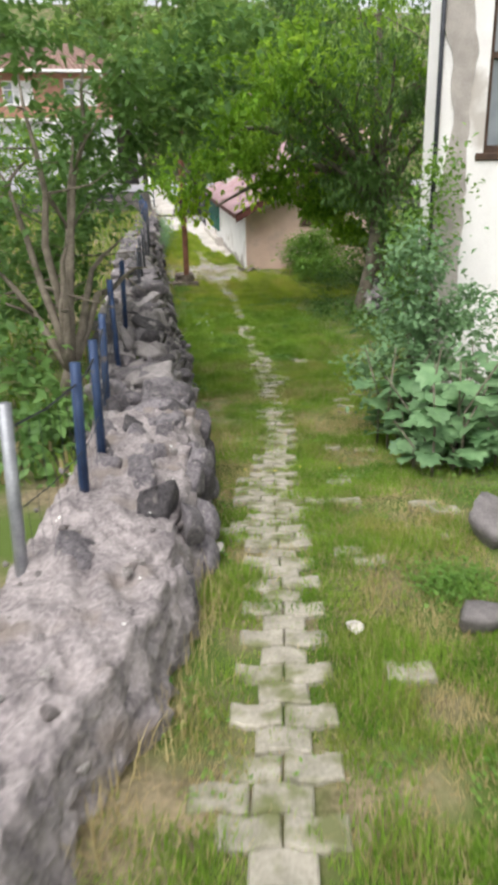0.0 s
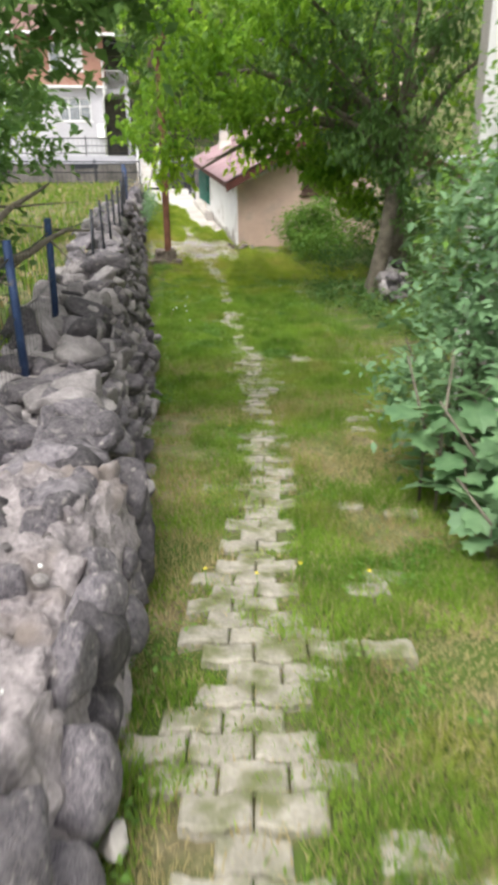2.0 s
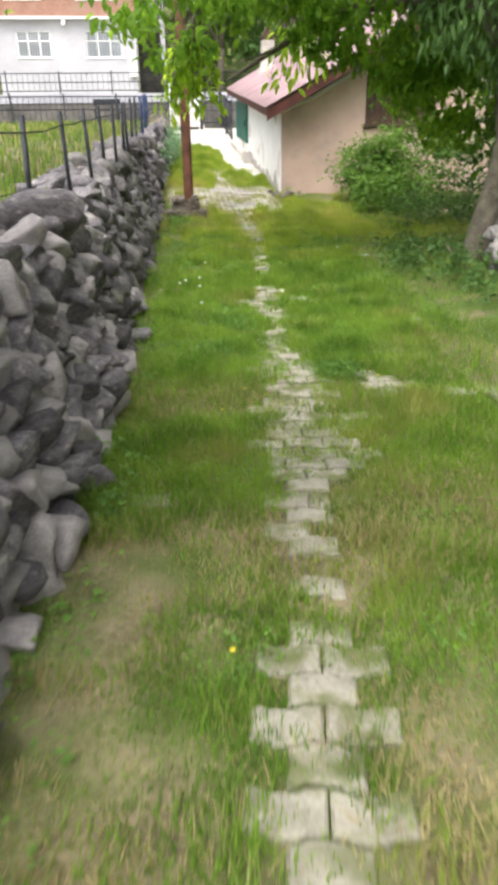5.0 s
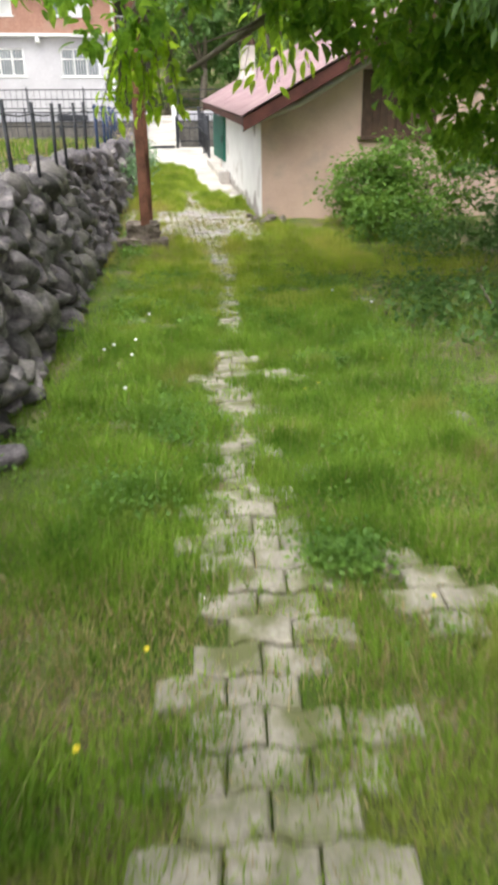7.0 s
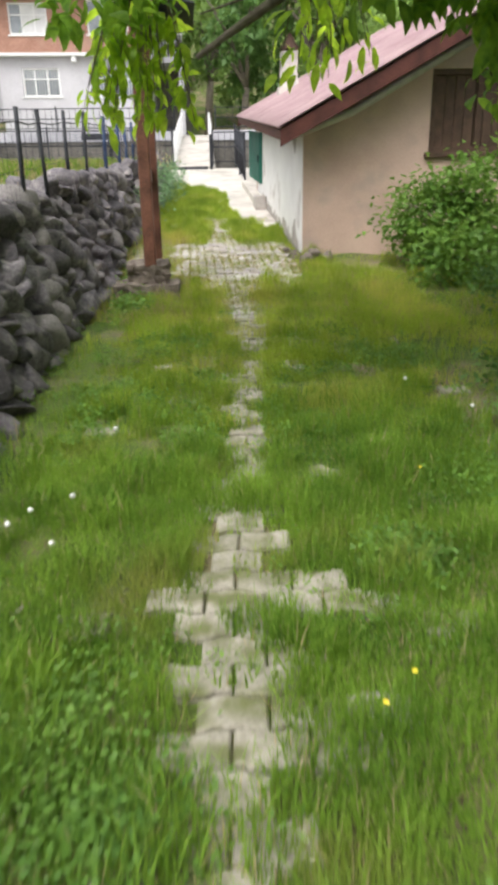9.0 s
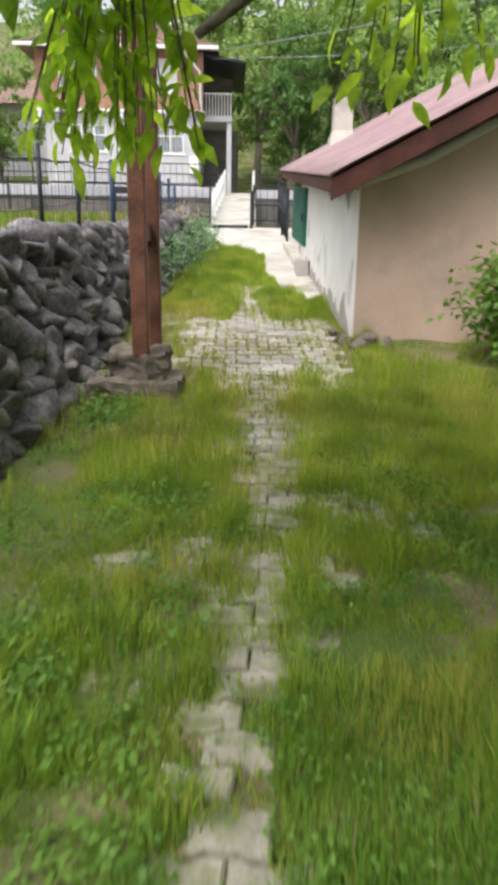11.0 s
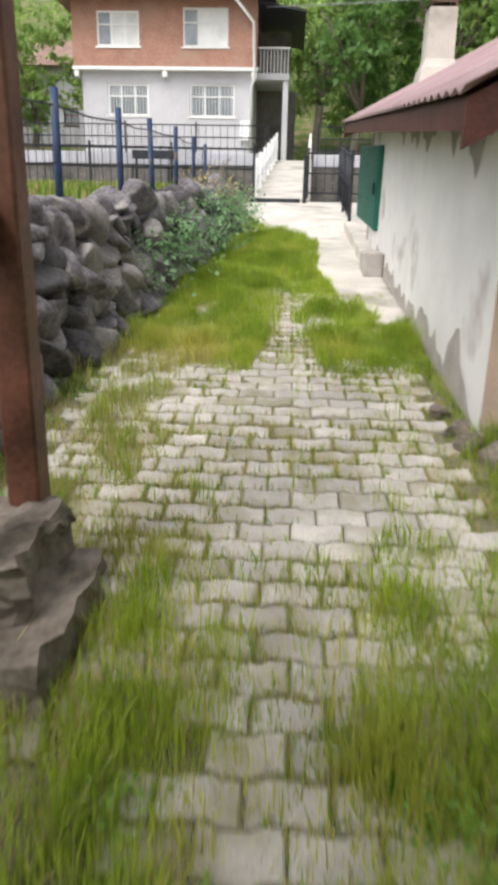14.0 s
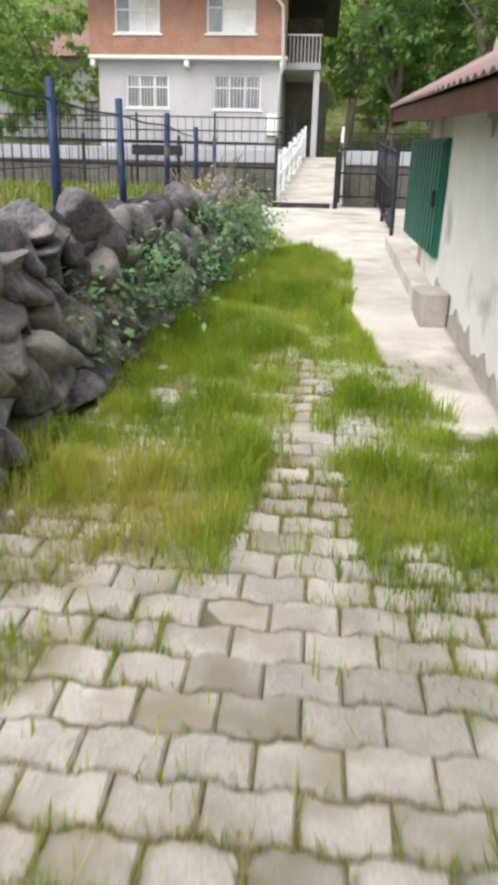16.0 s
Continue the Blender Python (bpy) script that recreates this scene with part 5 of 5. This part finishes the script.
    tagged(new("clover_patch", leaves_mesh("clover_patch", c, .019, WEED, rng, -.3, .75)), "dark green clover between paving blocks", "weeds", kind="stuff")
    # weeds along the foot of the wall
    m = 260
    wy = rng.uniform(1, 26, m)
    wy = wy[(value_noise(wy, wy * 0, .6, 14) > .45) & (wy > 3.2)]
    wx = wall_face(wy) + rng.uniform(-.06, .16, len(wy))
    c = np.stack([wx, wy, ground_line(wy) + rng.uniform(0, .06, len(wy))], 1)
    c = np.repeat(c, 12, 0) + rng.normal(0, .03, (len(c) * 12, 3))
    tagged(new("wall_weeds", leaves_mesh("wall_weeds", c, .027, WEED, rng, 0, .6)), "leafy weeds at the foot of the wall", "weeds", kind="stuff")
    # flowers
    ball = bmesh.new()
    bmesh.ops.create_icosphere(ball, subdivisions=2, radius=.014)
    for v in ball.verts:
        v.co *= 1 + .25 * noise.noise(v.co * 200)
    head = from_bm(ball, "seed_head", PETAL_W)
    disc = bmesh.new()
    for k in range(9):
        a = 2 * math.pi * k / 9
        c0, c1 = math.cos(a), math.sin(a)
        disc.faces.new([disc.verts.new(p) for p in ((0, 0, 0), (c0 * .008 - c1 * .003, c1 * .008 + c0 * .003, .003), (c0 * .013, c1 * .013, .002), (c0 * .008 + c1 * .003, c1 * .008 - c0 * .003, .003))])
    flower = from_bm(disc, "petals", PETAL_Y)
    stem = tube([(0, 0, -.14), (.004, 0, -.06), (0, 0, 0)], .002, "stem", WEED, 4)
    whites = [(1.30, 11.9), (1.36, 12.0), (1.5, 12.1), (1.48, 11.75), (1.45, 11.1), (1.6, 12.8), (3.2, 13.4), (3.4, 12.9)]
    yellows = [(1.2, 4.55), (1.0, 4.5), (1.45, 4.4), (.8, 4.6), (1.4, 8.6), (1.55, 8.9), (2.35, 9.0), (2.4, 10.9), (2.5, 11.0), (2.9, 12.2), (1.25, 6.7), (3.0, 11.4)]
    for pts, data, nm, lb in ((whites, head, "dandelion_clock", "white dandelion seed head on a thin stem"), (yellows, flower, "dandelion", "small yellow dandelion flower in the grass")):
        for px, py in pts:
            f = thing(nm, lb, "flower", nm + "s in the grass", at=(px, py, float(height(px, py)) + .11))
            under(f, "head", data).scale = (.75, .75, .75)
            under(f, "stem", stem)


# ---- paving ----
def paver_mesh(shift, w=.19, d=.122):
    """A concrete interlocking block: wavy long sides, bevelled top."""
    gap, amp, bev, h = .007, .0075, .007, .06
    wave = lambda u: amp * (1 if (u % w) / w < .5 else -1) * min(1, abs(((u % (w / 2)) / (w / 2)) * 2 - 1) * -4 + 4)
    us = np.linspace(-w / 2 + gap / 2, w / 2 - gap / 2, 9)
    low = [(u, -d / 2 + gap / 2 + wave(u + shift + 5)) for u in us]
    high = [(u, d / 2 - gap / 2 + wave(u + shift + 5)) for u in us][::-1]
    out = low + high
    n = len(out)
    v = [(x, y, -h) for x, y in out] + [(x, y, -bev) for x, y in out] + [(x * (1 - 2 * bev / w), y * (1 - 2 * bev / d), 0) for x, y in out]
    f = [(k, (k + 1) % n, n + (k + 1) % n, n + k) for k in range(n)] + [(n + k, n + (k + 1) % n, 2 * n + (k + 1) % n, 2 * n + k) for k in range(n)]
    m = 9
    f += [(2 * n + k, 2 * n + k + 1, 2 * n + n - 2 - k, 2 * n + n - 1 - k) for k in range(m - 1)]
    return v, f


def build_paving():
    rng = np.random.RandomState(61)
    pav = thing("pavement", "pale concrete interlocking paving blocks with grassy joints", "pavement", kind="structure")
    shapes = [paver_mesh(0.0), paver_mesh(.095)]
    meshes = [mesh_of("paver", v, f, PAVER) for v, f in shapes]
    V, F, n = [], [], 0
    near = []
    rows = np.arange(.3, 22.4, .122)
    for r, y in enumerate(rows):
        off = .095 * (r % 2)
        mid = float(path_mid(y))
        turn = math.atan(float(path_mid(y + .9) - path_mid(y - .9)) / 1.8) if y < 15.9 else 0.0
        for k in range(-6, 7):
            u = k * .19 + off
            x, yy = mid + u * math.cos(turn), y - u * math.sin(turn)
            if x < wall_face(yy) + .15 or (y > 20.6 and not 1.9 < x < 2.9) or (y > 16.0 and not 1.4 < x < 3.2):
                continue
            if y < 16.3:
                lim = path_half(y) + float(np.interp(y, [4, 8, 13.2, 14], [.055, .08, .08, .28])) + float(np.interp(y, [4, 8], [.07, .22])) * (value_noise(x, y, .35, 5) - .5)
                if abs(u) > lim and float(bare_spots(np.array(x), np.array(yy))) < .25 and rng.rand() > .05:
                    continue
            sink = rng.uniform(0, .012) if y < 15.5 else 0
            z = float(ground_line(yy)) + rng.normal(0, .003) + .002 - sink
            slope = math.atan2(float(ground_line(yy + .1) - ground_line(yy - .1)), .2)
            tip = .02 if y < 15.5 else .012
            rot = (slope + rng.normal(0, tip), rng.normal(0, tip), rng.normal(0, tip) - turn)
            (near if 16.2 < y < 20.0 and 1.95 < x < 2.95 else V).append((x, yy, z, rot, r % 2))
    near, rest = near[:300], V + near[300:]
    for x, y, z, rot, q in near:
        ob = under(pav, "paver", meshes[q], (x, y, z))
        ob.rotation_euler = rot
    for mossy in (False, True):
        VV, FF, n = [], [], 0
        for x, y, z, rot, q in rest:
            if (y < 15.6) != mossy:
                continue
            v, f = shapes[q]
            m = np.array(Euler(rot).to_matrix())
            VV.append(np.array(v) @ m.T + [x, y, z])
            FF += [tuple(a + n for a in t) for t in f]
            n += len(v)
        tagged(under(pav, "pavers", mesh_of("pavers", np.concatenate(VV), FF, PAVER_OLD if mossy else PAVER)), kind="stuff")
    # sandy bed under the blocks
    vs, fs = [], []
    ys = np.arange(15.6, 21.01, .2)
    for y in ys:
        z = float(ground_line(y)) - .008
        vs += [(1.4, y, z), (3.3, y, z)]
    fs = [(2 * k, 2 * k + 1, 2 * k + 3, 2 * k + 2) for k in range(len(ys) - 1)]
    under(pav, "bed", mesh_of("bed", vs, fs, SAND))
    # concrete apron before the shed door and the bridge
    ap = thing("apron", "cracked pale concrete apron before the shed", "pavement", kind="structure")
    vs, fs = [], []
    ys = np.arange(20.2, 28.95, .12)
    cols = 12
    for y in ys:
        x0 = np.interp(y, [20.2, 21.5, 23, 24.6, 25.4, 28.9], [3.0, 2.85, 2.62, 2.4, 1.55, 1.2]) + .12 * noise.noise(Vector((y * 1.7, 0, 2)))
        for c in range(cols):
            x = x0 + (3.36 + 1.2 * (y > 24) - x0) * c / (cols - 1)
            vs.append((x, y, float(ground_line(y)) + .012 + .01 * noise.noise(Vector((x * 2, y * 2, 0)))))
    i = np.arange(len(ys) - 1)[:, None] * cols + np.arange(cols - 1)[None, :]
    f = np.stack([i, i + 1, i + cols + 1, i + cols], -1).reshape(-1, 4)
    me = under(ap, "slab", mesh_of("slab", vs, f, CONCRETE, True))
    me.modifiers.new("thick", "SOLIDIFY").thickness = .06


build_trees()
build_bushes()
build_grass()
build_paving()
